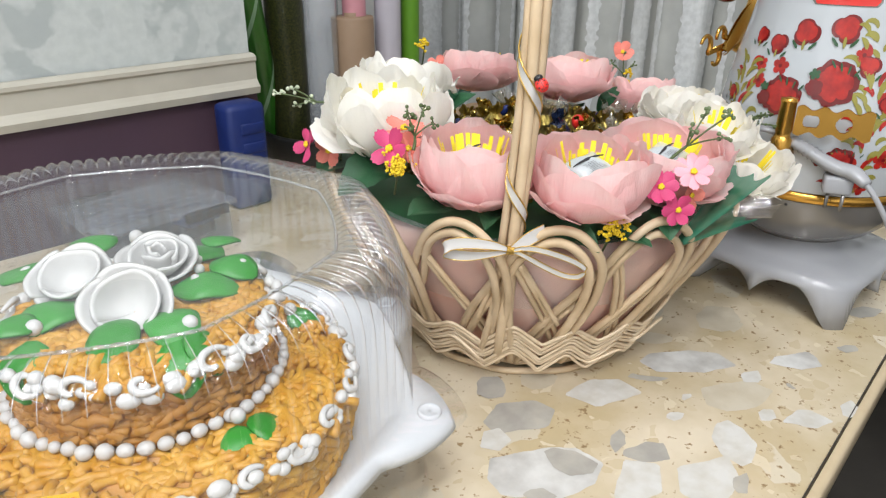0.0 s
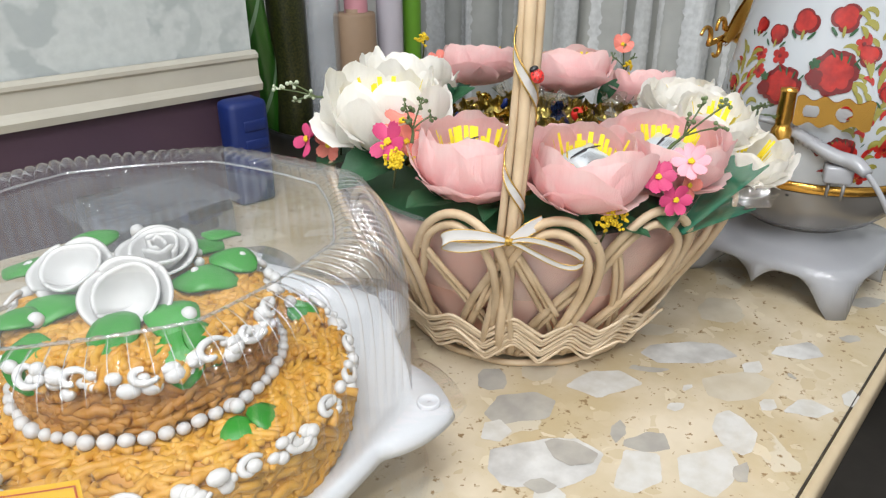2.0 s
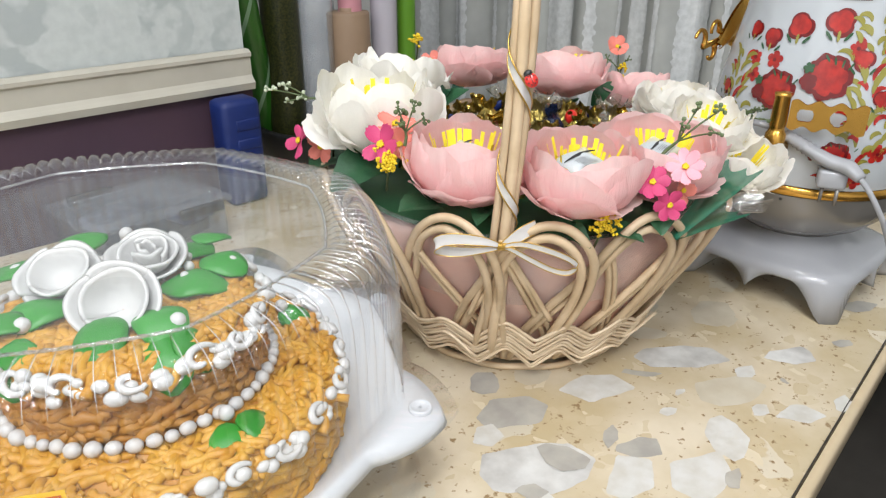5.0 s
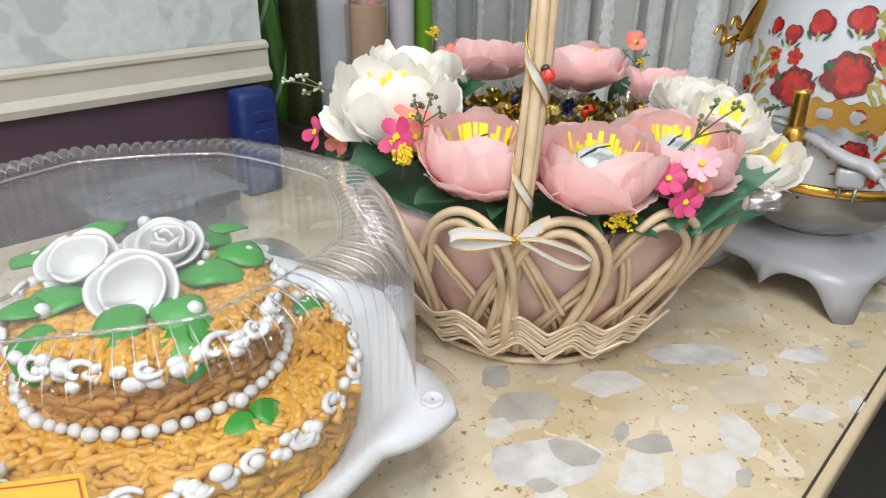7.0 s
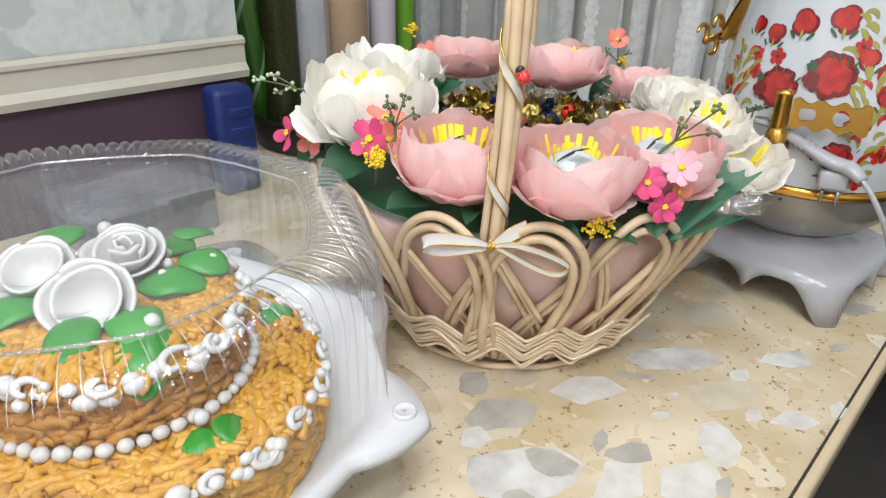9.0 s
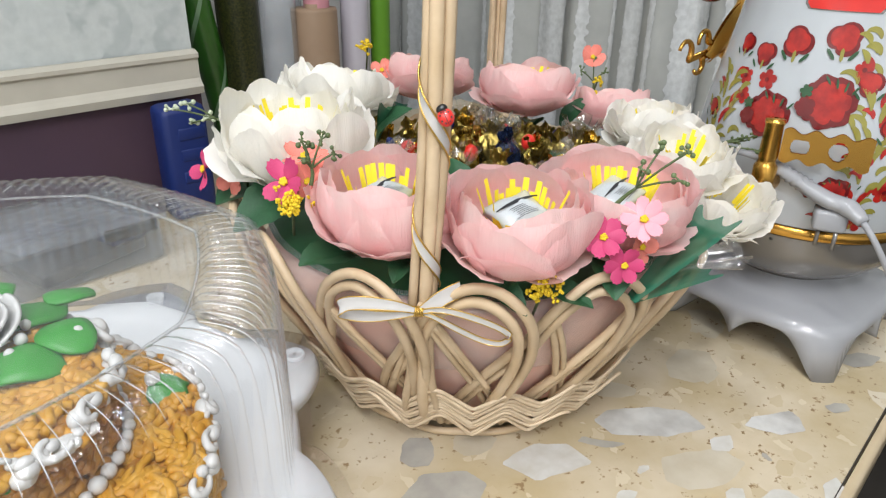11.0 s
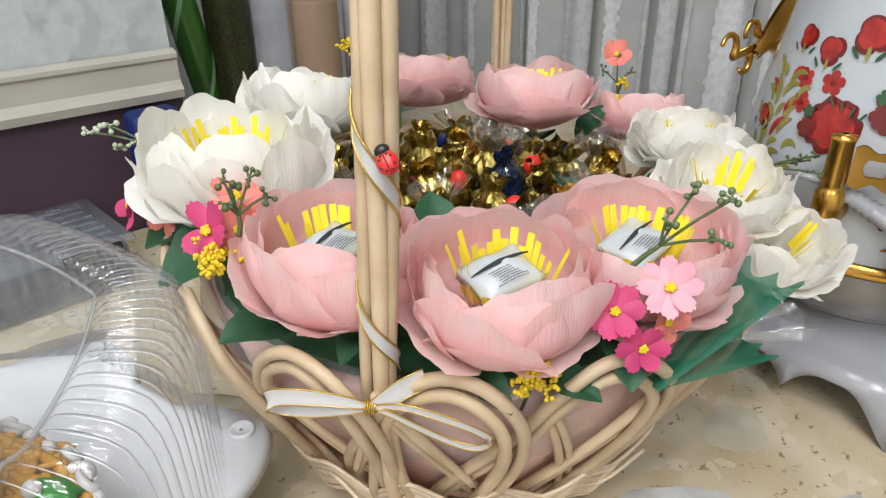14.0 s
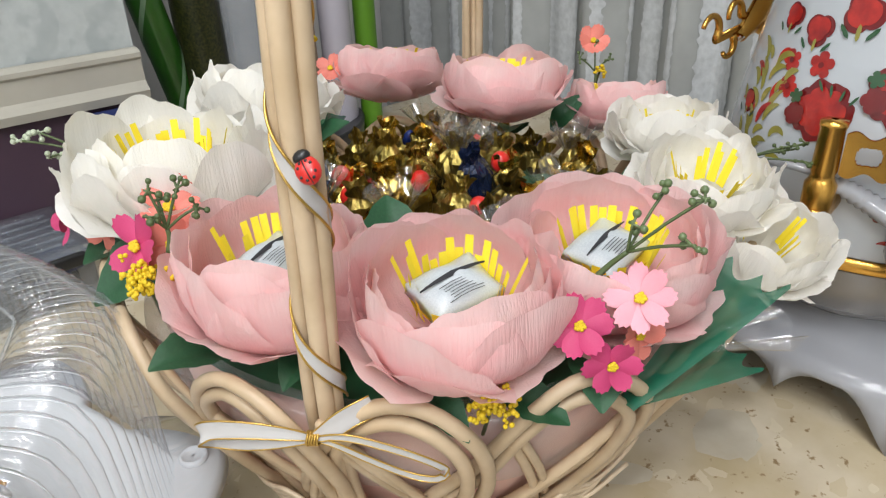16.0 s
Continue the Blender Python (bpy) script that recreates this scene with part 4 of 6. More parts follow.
rng = random.Random(4)
for side, lo, hi in ((147, 0.148, 0.262), (-139, 0.145, 0.300)):
    z, n = lo, 0
    while z < hi:
        for s in (-1, 1):
            for k in range(2):
                scroll_leaf(side - s * rng.uniform(1, 6 + 6 * k), z + rng.uniform(-0.003, 0.004), rng.uniform(0.012, 0.021), s * rng.uniform(-1.5, -0.5), M_OLIVE if rng.random() < 0.8 else M_REDPAINT, 0.0005 + 0.0001 * (n % 6))
                n += 1
        z += 0.0095
motif("maker_plate_rim", -163, 0.332, lambda b: 0.030 / max(abs(math.cos(b)), 2.2 * abs(math.sin(b)), 0.9), M_CHROME, 0.0006)
motif("maker_plate", -163, 0.332, lambda b: 0.028 / max(abs(math.cos(b)), 2.2 * abs(math.sin(b)), 0.9), M_RED, 0.0012)

# tap, its key plate, the plug and cord, and the scrolled handle
bm = bmesh.new()
tap = Vector((0.742, 0.295, 0)) - Vector((SC.x, SC.y, 0))
lathe(bm, [(0.004, 0.170), (0.0085, 0.172), (0.0095, 0.185), (0.0095, 0.197), (0.0075, 0.200), (0.0068, 0.203), (0.0078, 0.206), (0.0072, 0.232), (0.0080, 0.234), (0.0080, 0.237), (0.002, 0.238)], 20, tap)
part("tap_key", bm, M_GOLDTONE, samovar, "gold tap key")
bm = bmesh.new()
tube(bm, [tap + Vector((-0.02, -0.008, 0.166)), tap + Vector((0, 0, 0.178)), tap + Vector((0.045, 0.006, 0.182))], [0.006, 0.009, 0.010], 14)
part("tap_spout", bm, M_GOLDTONE, samovar, "gold tap spout")
bm = bmesh.new()
pd = Vector((0.35, -0.94, 0)).normalized()
pn = Vector((-0.94, -0.35, 0))
ring_specs = ((0.022, 0.0085), (0.050, 0.0085))
for side in (0.0013, -0.0013):
    def hole_plate(u, v):
        x = 0.008 + 0.066 * u
        h = 0.0125 + 0.0022 * math.sin(u * 22)
        return tap + pd * x + pn * side + Vector((0, 0, 0.217 + h * (2 * v - 1)))
    g = {}
    for i in range(67):
        for j in range(27):
            g[i, j] = hole_plate(i / 66, j / 26)
    keep = {}
    for i in range(66):
        for j in range(26):
            x, zz = 0.008 + 0.066 * (i + 0.5) / 66, 0.0245 * ((j + 0.5) / 26 - 0.5)
            if all((x - c) ** 2 + zz ** 2 > (r * 0.82) ** 2 for c, r in ring_specs):
                vs = []
                for q in ((i, j), (i + 1, j), (i + 1, j + 1), (i, j + 1)):
                    if q not in keep:
                        keep[q] = bm.verts.new(g[q])
                    vs.append(keep[q])
                bm.faces.new(vs)
part("key_plate", bm, M_GOLDTONE, samovar, "pierced gold tap plate")


def local(p):
    return Vector(p) - SC


bm = bmesh.new()
tube(bm, spline([local(p) for p in ((0.752, 0.292, 0.946), (0.762, 0.272, 0.934), (0.768, 0.250, 0.924), (0.770, 0.232, 0.921), (0.766, 0.218, 0.914))], 20), [0.004 + 0.0055 * smoothstep(i / 9) if i < 14 else 0.0105 - 0.0008 * (i - 14) for i in range(20)], 12, flat=0.75)
part("plug", bm, M_WPLASTIC, samovar, "white moulded power plug")
bm = bmesh.new()
tube(bm, [local((0.753 + 0.0011 * i, 0.290 - 0.0021 * i, 0.945 - 0.00125 * i)) for i in range(12)], [0.0048 + 0.0016 * (i % 2) + 0.0001 * i for i in range(12)], 12)
part("strain_relief", bm, M_WPLASTIC, samovar, "ribbed cord guard")
bm = bmesh.new()
box(bm, local((0.772, 0.245, 0.907)), (0.020, 0.026, 0.018), 25, 0.003)
part("socket", bm, M_WPLASTIC, samovar, "white power socket")
for dy in (-0.007, 0.007):
    bm = bmesh.new()
    p = local((0.768, 0.243 + dy, 0.898))
    tube(bm, [p, p + Vector((0, 0, -0.016))], 0.0018, 8)
    part("plug_pin", bm, M_CHROME, samovar)
bm = bmesh.new()
tube(bm, spline([local(p) for p in ((0.753, 0.291, 0.946), (0.742, 0.315, 0.953), (0.742, 0.350, 0.949), (0.760, 0.385, 0.935), (0.80, 0.43, 0.90), (0.86, 0.44, 0.86), (0.93, 0.42, 0.83))], 40), 0.0027, 8)
part("power_cord", bm, M_WPLASTIC, samovar, "white power cord")
bm = bmesh.new()
tube(bm, spline([local(p) for p in ((0.766, 0.218, 0.914), (0.766, 0.205, 0.900), (0.775, 0.192, 0.875), (0.80, 0.185, 0.84), (0.84, 0.180, 0.80))], 24), 0.0027, 8)
part("power_cord", bm, M_WPLASTIC, samovar, "white power cord")
bm = bmesh.new()
tube(bm, spline([local(p) for p in ((0.893, 0.413, 1.000), (0.872, 0.420, 1.013), (0.885, 0.420, 1.030), (0.905, 0.420, 1.050), (0.915, 0.425, 1.075), (0.905, 0.430, 1.10))], 24), [0.010 - 0.004 * i / 23 for i in range(24)], 12, flat=0.7)
part("side_handle", bm, M_GOLDTONE, samovar, "gold scrolled handle")
for cx, cz, rr, a0, a1 in ((0.806, 1.013, 0.0115, 160, -40), (0.838, 1.022, 0.009, 200, -10), (0.835, 0.998, 0.008, -150, 60)):
    bm = bmesh.new()
    tube(bm, [local((cx + rr * math.cos(radians(a0 + (a1 - a0) * i / 16)), 0.420, cz + rr * math.sin(radians(a0 + (a1 - a0) * i / 16)))) for i in range(17)] + [local((0.872, 0.42, 1.012))], [0.0018 + 0.0016 * i / 17 for i in range(18)], 9)
    part("scroll", bm, M_GOLDTONE, samovar, "gold scroll")
bm = bmesh.new()
blade = spline([local(p) for p in ((0.908, 0.418, 1.052), (0.890, 0.418, 1.034), (0.866, 0.418, 1.016), (0.842, 0.418, 1.004))], 12)
for lift_ in (0.0016, -0.0016):
    sheet(bm, lambda u, v: blade[round(u * 11)] + Vector((0.5, 0, -0.86)) * ((v - 0.5) * (0.010 + 0.022 * math.sin(math.pi * min(1, u * 1.15)) ** 0.8)) + Vector((0, lift_ - 0.006 * (1 - (2 * v - 1) ** 2), 0)), 11, 6)
part("handle_leaf", bm, M_GOLDTONE, samovar, "gold leaf-shaped handle end")
bm = bmesh.new()
ball(bm, local((0.846, 0.424, 1.066)), 0.013, 16, 10, (1.3, 1, 0.7))
part("grip", bm, M_DARKRED, samovar, "dark lacquered grip")
bm = bmesh.new()
ball(bm, local((0.7735, 0.288, 0.8735)), 0.0028, 10, 8)
part("pilot_light", bm, M_BLACK, samovar, "small black switch button")

# ---- cake in its box ----
K = Vector((0.168, 0.440, 0.0))
BOX = Vector((0.178, 0.492, 0.0))
FLOOR_Z = 0.820
PHASE = radians(-51)
stand = thing("plastic_stand", (BOX.x, BOX.y, TOP), "low clear plastic tray turned over under the cake box", "plastic tray")
bm = bmesh.new()
lathe(bm, [(0.203, 0.0005), (0.198, 0.003), (0.194, 0.02), (0.188, 0.058), (0.184, 0.0635), (0.02, 0.0645)], 96, shape=lambda a, i: 1 + 0.02 * math.cos(8 * (a - PHASE)))
part("tray_shell", bm, M_CLEAR2, stand).visible_shadow = False

cakebox = thing("cake_box", (BOX.x, BOX.y, FLOOR_Z), "clear plastic cake box with a white tray, holding a cake", "cake box")


def corner(a):
    """How far an angle lies from the nearest of the eight corners."""
    return abs(((a - PHASE + math.pi / 8) % (math.pi / 4)) - math.pi / 8)


def octo(a, soft=0.35):
    q = math.pi / 8 - corner(a)
    return (math.cos(math.pi / 8) / math.cos(q)) * (1 - soft) + soft * 0.97


def lobe(a):
    q = corner(a)
    return 0.0 if q > 0.26 else math.cos(q / 0.26 * math.pi / 2) ** 0.8


bm = bmesh.new()
lathe(bm, [(0.001, -0.002), (0.178, -0.002), (0.186, 0.003), (0.194, 0.006), (0.199, 0.006), (0.2015, 0.001), (0.203, -0.004), (0.199, -0.0045), (0.18, -0.0045), (0.001, -0.0045)], 384,
      shape=lambda a, i: octo(a) * (1 + 0.13 * lobe(a) if 4 <= i <= 7 else 1.0))
part("tray", bm, M_TRAY, cakebox, "white plastic tray with corner tabs")
for k in range(8):
    a = PHASE + k * math.pi / 4
    bm = bmesh.new()
    lathe(bm, [(0.0085, 0.0062), (0.0085, 0.0085), (0.0070, 0.0095), (0.0062, 0.0080), (0.001, 0.0080)], 16, around(a, 0.208, 0))
    part("snap_button", bm, M_TRAY, cakebox, "moulded snap button")


RIBS = 112


def ribs(a):
    """Rounded flutes with sharp valleys between them, all round the lid's shoulder and wall."""
    q = ((a - PHASE) * RIBS / (2 * math.pi)) % 1.0
    return math.sqrt(max(0.0, 1 - (2 * q - 1) ** 2))


LID = [(0.212, 0.0068), (0.211, 0.0088), (0.2005, 0.0095), (0.1980, 0.012), (0.1970, 0.040), (0.1965, 0.075), (0.1950, 0.100), (0.1920, 0.114), (0.1870, 0.1220), (0.1800, 0.1262), (0.1720, 0.1280), (0.1640, 0.1288), (0.1570, 0.1290), (0.152, 0.1275), (0.148, 0.1245), (0.146, 0.1240)]


def lid_shape(a, i):
    k = octo(a, 0.42 if i > 12 else 0.36)
    if i < 2:
        return k * (1 + 0.12 * lobe(a))
    if 3 <= i <= 12:
        k *= 1 + (0.006, 0.009, 0.012, 0.015, 0.019, 0.021, 0.016, 0.009, 0.003, 0.0)[i - 3] * ribs(a)
    return k


bm = bmesh.new()
lathe(bm, LID, RIBS * 14, shape=lid_shape)
rings = [0.1290, 0.1288, 0.1280, 0.1262, 0.1220]
for v in bm.verts:
    for n, z in enumerate(rings):
        if abs(v.co.z - z) < 1e-5:
            v.co.z += (0.0028, 0.0044, 0.0050, 0.0046, 0.0034)[n] * ribs(math.atan2(v.co.y, v.co.x))
            break
part("lid", bm, M_CLEAR, cakebox, "clear ribbed plastic lid").visible_shadow = False
bm = bmesh.new()
lathe(bm, [(0.146, 0.1240), (0.08, 0.1238), (0.001, 0.1236)], 192, shape=lambda a, i: octo(a, 0.42))
part("lid_top", bm, M_LIDTOP, cakebox, "flat hazy top of the lid").visible_shadow = False
bm = bmesh.new()
pts = [around(2 * math.pi * j / 320, 0.1500 * octo(2 * math.pi * j / 320, 0.42), 0.1268) for j in range(320)]
tube(bm, pts, 0.0010, 8, True)
part("lid_ridge", bm, M_RIDGE, cakebox, "raised ridge of the lid").visible_shadow = False

# thin milky tubes added in the flutes' valleys imitate the glints there
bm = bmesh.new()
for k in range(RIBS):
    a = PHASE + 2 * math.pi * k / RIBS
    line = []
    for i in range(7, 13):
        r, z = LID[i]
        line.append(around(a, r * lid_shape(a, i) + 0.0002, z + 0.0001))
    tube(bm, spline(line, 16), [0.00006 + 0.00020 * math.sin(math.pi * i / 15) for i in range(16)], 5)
part("flute_glints", bm, M_RIB, cakebox, "milky threads imitating glints in the valleys of the lid's flutes").visible_shadow = False

# yellow paper label on the lid's wall
bm = bmesh.new()
LA = radians(-129)


def on_wall(u, v, lift=0.0):
    a = LA + (u - 0.5) * 0.36
    z = 0.030 + 0.046 * v
    r = (0.1985 - 0.0055 * v) * octo(a, 0.34) * 1.006 + lift
    return around(a, r, z)


sheet(bm, lambda u, v: on_wall(u, v), 16, 4)
lab = part("label", bm, M_YLABEL, cakebox, "yellow printed paper label")
for k, (u0, u1, v0, v1) in enumerate(((0.10, 0.52, 0.70, 0.76), (0.10, 0.50, 0.60, 0.65), (0.62, 0.86, 0.60, 0.63), (0.66, 0.84, 0.50, 0.53), (0.05, 0.55, 0.18, 0.36), (0.03, 0.97, 0.93, 0.95), (0.955, 0.97, 0.05, 0.95))):
    bm = bmesh.new()
    sheet(bm, lambda u, v: on_wall(u0 + (u1 - u0) * u, v0 + (v1 - v0) * v, 0.0006), 8, 1)
    part("print_bar", bm, M_REDINK, lab, "bar of red print")

cake = thing("cake", (K.x, K.y, FLOOR_Z), "two-tier toffee-crumb cake with white sugar roses and green leaves", "cake")
bm = bmesh.new()
lathe(bm, [(0.001, -0.0015), (0.118, -0.0015), (0.121, 0.006), (0.121, 0.036), (0.117, 0.044), (0.110, 0.0475), (0.074, 0.050), (0.074, 0.088), (0.071, 0.095), (0.062, 0.0985), (0.001, 0.0985)], 96,
      shape=lambda a, i: 1 + 0.008 * math.sin(23 * a + i) + 0.006 * math.sin(41 * a - 2 * i))
part("sponge", bm, M_CAKEBROWN, cake, "brown toffee-coated sponge")
# crumb sticks pressed all over the cake
rng = random.Random(11)


def stick_mesh(seed):
    r2 = random.Random(seed)
    bm = bmesh.new()
    ln = r2.uniform(0.011, 0.022)
    pts = [Vector((ln * (f - 0.5), r2.uniform(-0.0018, 0.0018), r2.uniform(-0.0012, 0.0012))) for f in (0, 0.3, 0.65, 1)]
    tube(bm, spline(pts, 6), [r2.uniform(0.0021, 0.0031) for _ in range(6)], 7)
    return bm


def scatter_sticks(name, mat, count, place, label, seed):
    r2 = random.Random(seed)
    verts, faces = [], []
    shapes = []
    for s in range(8):
        b = stick_mesh(s + seed)
        b.verts.index_update()
        shapes.append(([v.co.copy() for v in b.verts], [[v.index for v in f.verts] for f in b.faces]))
        b.free()
    for n in range(count):
        p, normal, along = place(r2)
        x = along.normalized()
        z = normal.normalized()
        y = z.cross(x).normalized()
        x = y.cross(z)
        m = Matrix((x, y, z)).transposed()
        k = r2.uniform(0.8, 1.25)
        vs, fs = shapes[r2.randrange(8)]
        base = len(verts)
        verts.extend(p + m @ (v * k) for v in vs)
        faces.extend([i + base for i in f] for f in fs)
    me = bpy.data.meshes.new(name)
    me.from_pydata(verts, [], faces)
    me.shade_smooth()
    ob = part(name, me, mat, cake, label)
    return tagged(ob, kind="stuff")


def side_spot(r, z0, z1):
    def spot(g):
        a = g.uniform(0, 6.283)
        z = g.uniform(z0, z1)
        n = around(a, 1, 0.15)
        t = Vector((-math.sin(a), math.cos(a), 0))
        return around(a, r + g.uniform(-0.002, 0.0025), z), n, t + Vector((0, 0, g.uniform(-0.5, 0.5))) + n * g.uniform(-0.15, 0.15)
    return spot


def top_spot(r0, r1, z):
    def spot(g):
        a = g.uniform(0, 6.283)
        r = math.sqrt(g.uniform(r0 * r0, r1 * r1))
        d = g.uniform(0, 6.283)
        if r0 > 0.02:
            d = a + math.pi / 2 + g.uniform(-1.2, 1.2)
        drop = 0.008 * max(0.0, (r - (r1 - 0.014)) / 0.014) ** 2
        return around(a, r, z - drop + g.uniform(-0.001, 0.001)), around(a, 0.3 if r > r1 - 0.014 else 0, 1), Vector((math.cos(d), math.sin(d), g.uniform(-0.3, 0.3)))
    return spot


scatter_sticks("crumb_sticks", M_CAKE, 950, top_spot(0.074, 0.1235, 0.0495), "golden toffee crumb sticks", 1)
scatter_sticks("crumb_sticks", M_CAKE, 820, top_spot(0.0, 0.077, 0.0985), "golden toffee crumb sticks", 2)
scatter_sticks("crumb_sticks", M_CAKE, 1500, side_spot(0.122, 0.002, 0.044), "golden toffee crumb sticks", 3)
scatter_sticks("crumb_sticks", M_CAKEBROWN, 760, side_spot(0.075, 0.052, 0.092), "brown toffee crumb sticks", 4)

# string of sugar pearls round the foot of the upper tier
BEAD = bmesh.new()
ball(BEAD, (0, 0, 0), 1.0, 10, 7)
BEAD = mesh_of(BEAD, "sugar_pearl")
BEAD.materials.append(M_CREAM)


def pearl(p, r, sx=1.0):
    ob = part("sugar_pearl", BEAD, None, cake)
    ob.matrix_basis = Matrix.Translation(p) @ Matrix.Rotation(math.atan2(p[1], p[0]) + math.pi / 2, 4, "Z") @ Matrix.Diagonal((r * sx, r, r, 1))


rng = random.Random(3)
a = 0.0
while a < 2 * math.pi:
    r = rng.uniform(0.0034, 0.0048)
    s = rng.uniform(1.0, 1.35)
    a += r * s / 0.081
    pearl(around(a, 0.0820 + rng.uniform(-0.001, 0.001), 0.0560), r, s)
    a += r * s / 0.081 + 0.002


def curl_of(a0, r, z, size, flip, steep):
    """A piped sugar scroll lying on the rim of a tier."""
    pts = []
    n = Vector((math.cos(a0), math.sin(a0), 0))
    t = Vector((-math.sin(a0), math.cos(a0), 0))
    w = n * steep + Vector((0, 0, -1)) * (1 - steep)
    for i in range(18):
        f = i / 17
        b = flip * (0.5 + 4.4 * f)
        rad = size * (1.0 - 0.62 * f)
        pts.append(around(a0, r, z) + t * (rad * math.cos(b)) + w * (rad * math.sin(b)) + n * 0.004 + Vector((0, 0, 0.004)))
    bm = bmesh.new()
    tube(bm, pts, [0.0013 + 0.0011 * math.sin(f * math.pi / 17) for f in range(18)], 8)
    part("sugar_scroll", bm, M_CREAM, cake)


for ring_r, ring_z, n, size in ((0.0785, 0.093, 16, 0.0098), (0.1225, 0.044, 24, 0.0105)):
    for k in range(n):
        a = 2 * math.pi * (k + rng.uniform(-0.2, 0.2)) / n
        curl_of(a, ring_r, ring_z, size * rng.uniform(0.8, 1.15), 1 if k % 2 else -1, 0.45)
        for q in range(6):
            b = a + rng.uniform(-0.5, 0.5) * 2 * math.pi / n
            pearl(around(b, ring_r + 0.003 + rng.uniform(-0.003, 0.003), ring_z + 0.002 + rng.uniform(-0.007, 0.005)), rng.uniform(0.0024, 0.0052), rng.uniform(1.0, 1.5))


def sugar_leaf_mesh(seed):
    r2 = random.Random(seed)
    ph = r2.uniform(0, 6)

    def fn(u, v):
        y = (2 * u - 1) * 0.42 * math.sin(math.pi * min(1, v * 0.95 + 0.03)) ** 0.7 * (1 + 0.06 * math.sin(9 * v + ph))
        return Vector((v, y, 0.12 * math.sin(math.pi * v) - 0.5 * y * y + 0.04 * math.sin(5 * v + ph)))
    bm = bmesh.new()
    sheet(bm, fn, 6, 9)
    r = bmesh.ops.extrude_face_region(bm, geom=bm.faces[:])
    for v in r["geom"]:
        if isinstance(v, bmesh.types.BMVert):
            v.co.z -= 0.05
    me = mesh_of(bm, "sugar_leaf")
    me.materials.append(M_SUGARLEAF)
    return me


SUGAR_LEAVES = [sugar_leaf_mesh(s) for s in range(3)]


def sugar_leaf(x, y, z, size, turn, tip=0, n=0):
    """At a place of the world; turn: where the tip points; tip: degrees that it hangs."""
    ob = part("sugar_leaf", SUGAR_LEAVES[n % 3], None, cake)
    ob.matrix_basis = Matrix.Translation((x - K.x, y - K.y, z - FLOOR_Z)) @ Matrix.Rotation(radians(turn), 4, "Z") @ Matrix.Rotation(radians(tip), 4, "Y") @ Matrix.Diagonal((size, size, size, 1))


TOPZ = 0.9225
for n, (x, y, size, turn, tip) in enumerate(((0.140, 0.462, 0.034, 200, 5), (0.150, 0.417, 0.030, 230, 8), (0.172, 0.412, 0.032, 260, 8), (0.188, 0.440, 0.036, -35, 5), (0.205, 0.468, 0.034, 20, 3), (0.225, 0.455, 0.030, -70, 5),
                                      (0.165, 0.382, 0.030, 250, 42), (0.170, 0.380, 0.026, 300, 45), (0.108, 0.440, 0.026, 120, 5), (0.105, 0.432, 0.030, 240, 42), (0.140, 0.508, 0.032, 130, 4), (0.170, 0.52, 0.032, 70, 4), (0.20, 0.505, 0.03, 50, 3), (0.235, 0.478, 0.028, 40, 10))):
    sugar_leaf(x, y, TOPZ + 0.003 + 0.001 * (n % 3), size * 1.18, turn, tip, n)
for x, y, z, turn, tip in ((0.176, 0.349, 0.8705, 262, 30), (0.184, 0.348, 0.8705, 318, 25), (0.272, 0.440, 0.871, -80, 30), (0.268, 0.437, 0.871, 20, 25), (0.060, 0.385, 0.870, 200, 30), (0.058, 0.378, 0.870, 270, 30)):
    sugar_leaf(x, y, z + 0.006, 0.029, turn, tip, int(x * 1000))
for x, y, z, r in ((0.181, 0.353, 0.879, 0.0048), (0.270, 0.438, 0.879, 0.0048), (0.062, 0.383, 0.879, 0.0048), (0.128, 0.520, 0.926, 0.0048), (0.110, 0.444, 0.926, 0.0048), (0.176, 0.388, 0.927, 0.0048), (0.236, 0.437, 0.926, 0.0048), (0.217, 0.461, 0.928, 0.0032), (0.211, 0.447, 0.928, 0.0036), (0.203, 0.436, 0.928, 0.003), (0.197, 0.512, 0.934, 0.005)):
    pearl(Vector((x - K.x, y - K.y, z - FLOOR_Z)), r)


def rose_petal(seed, r, wrap, h, foot=0.12, flare=0.14):
    """A thick cupped sugar petal that wraps round the flower's axis and closes towards its foot."""
    r2 = random.Random(seed)
    ph = r2.uniform(0, 6)
    bm = bmesh.new()

    def fn(u, v):
        th = (2 * u - 1) * wrap
        rr = r * (foot + (1 - foot) * math.sin(v * math.pi / 2) ** 0.8) * (1 + flare * max(0, v - 0.7) / 0.3) * (1 + 0.035 * math.sin(3 * th + ph) * v)
        return Vector((rr * math.cos(th), rr * math.sin(th), h * (v ** 1.35) * (1 - 0.16 * abs(2 * u - 1) ** 3) + 0.05 * h * math.sin(4 * th + ph) * v ** 3))
    sheet(bm, fn, 22, 10)
    rim = bmesh.ops.extrude_face_region(bm, geom=bm.faces[:])
    for v in rim["geom"]:
        if isinstance(v, bmesh.types.BMVert):
            d = Vector((v.co.x, v.co.y, 0))
            if d.length > 0.0005:
                v.co -= d.normalized() * min(0.0019, d.length * 0.5) - Vector((0, 0, 0.0006))
    return bm


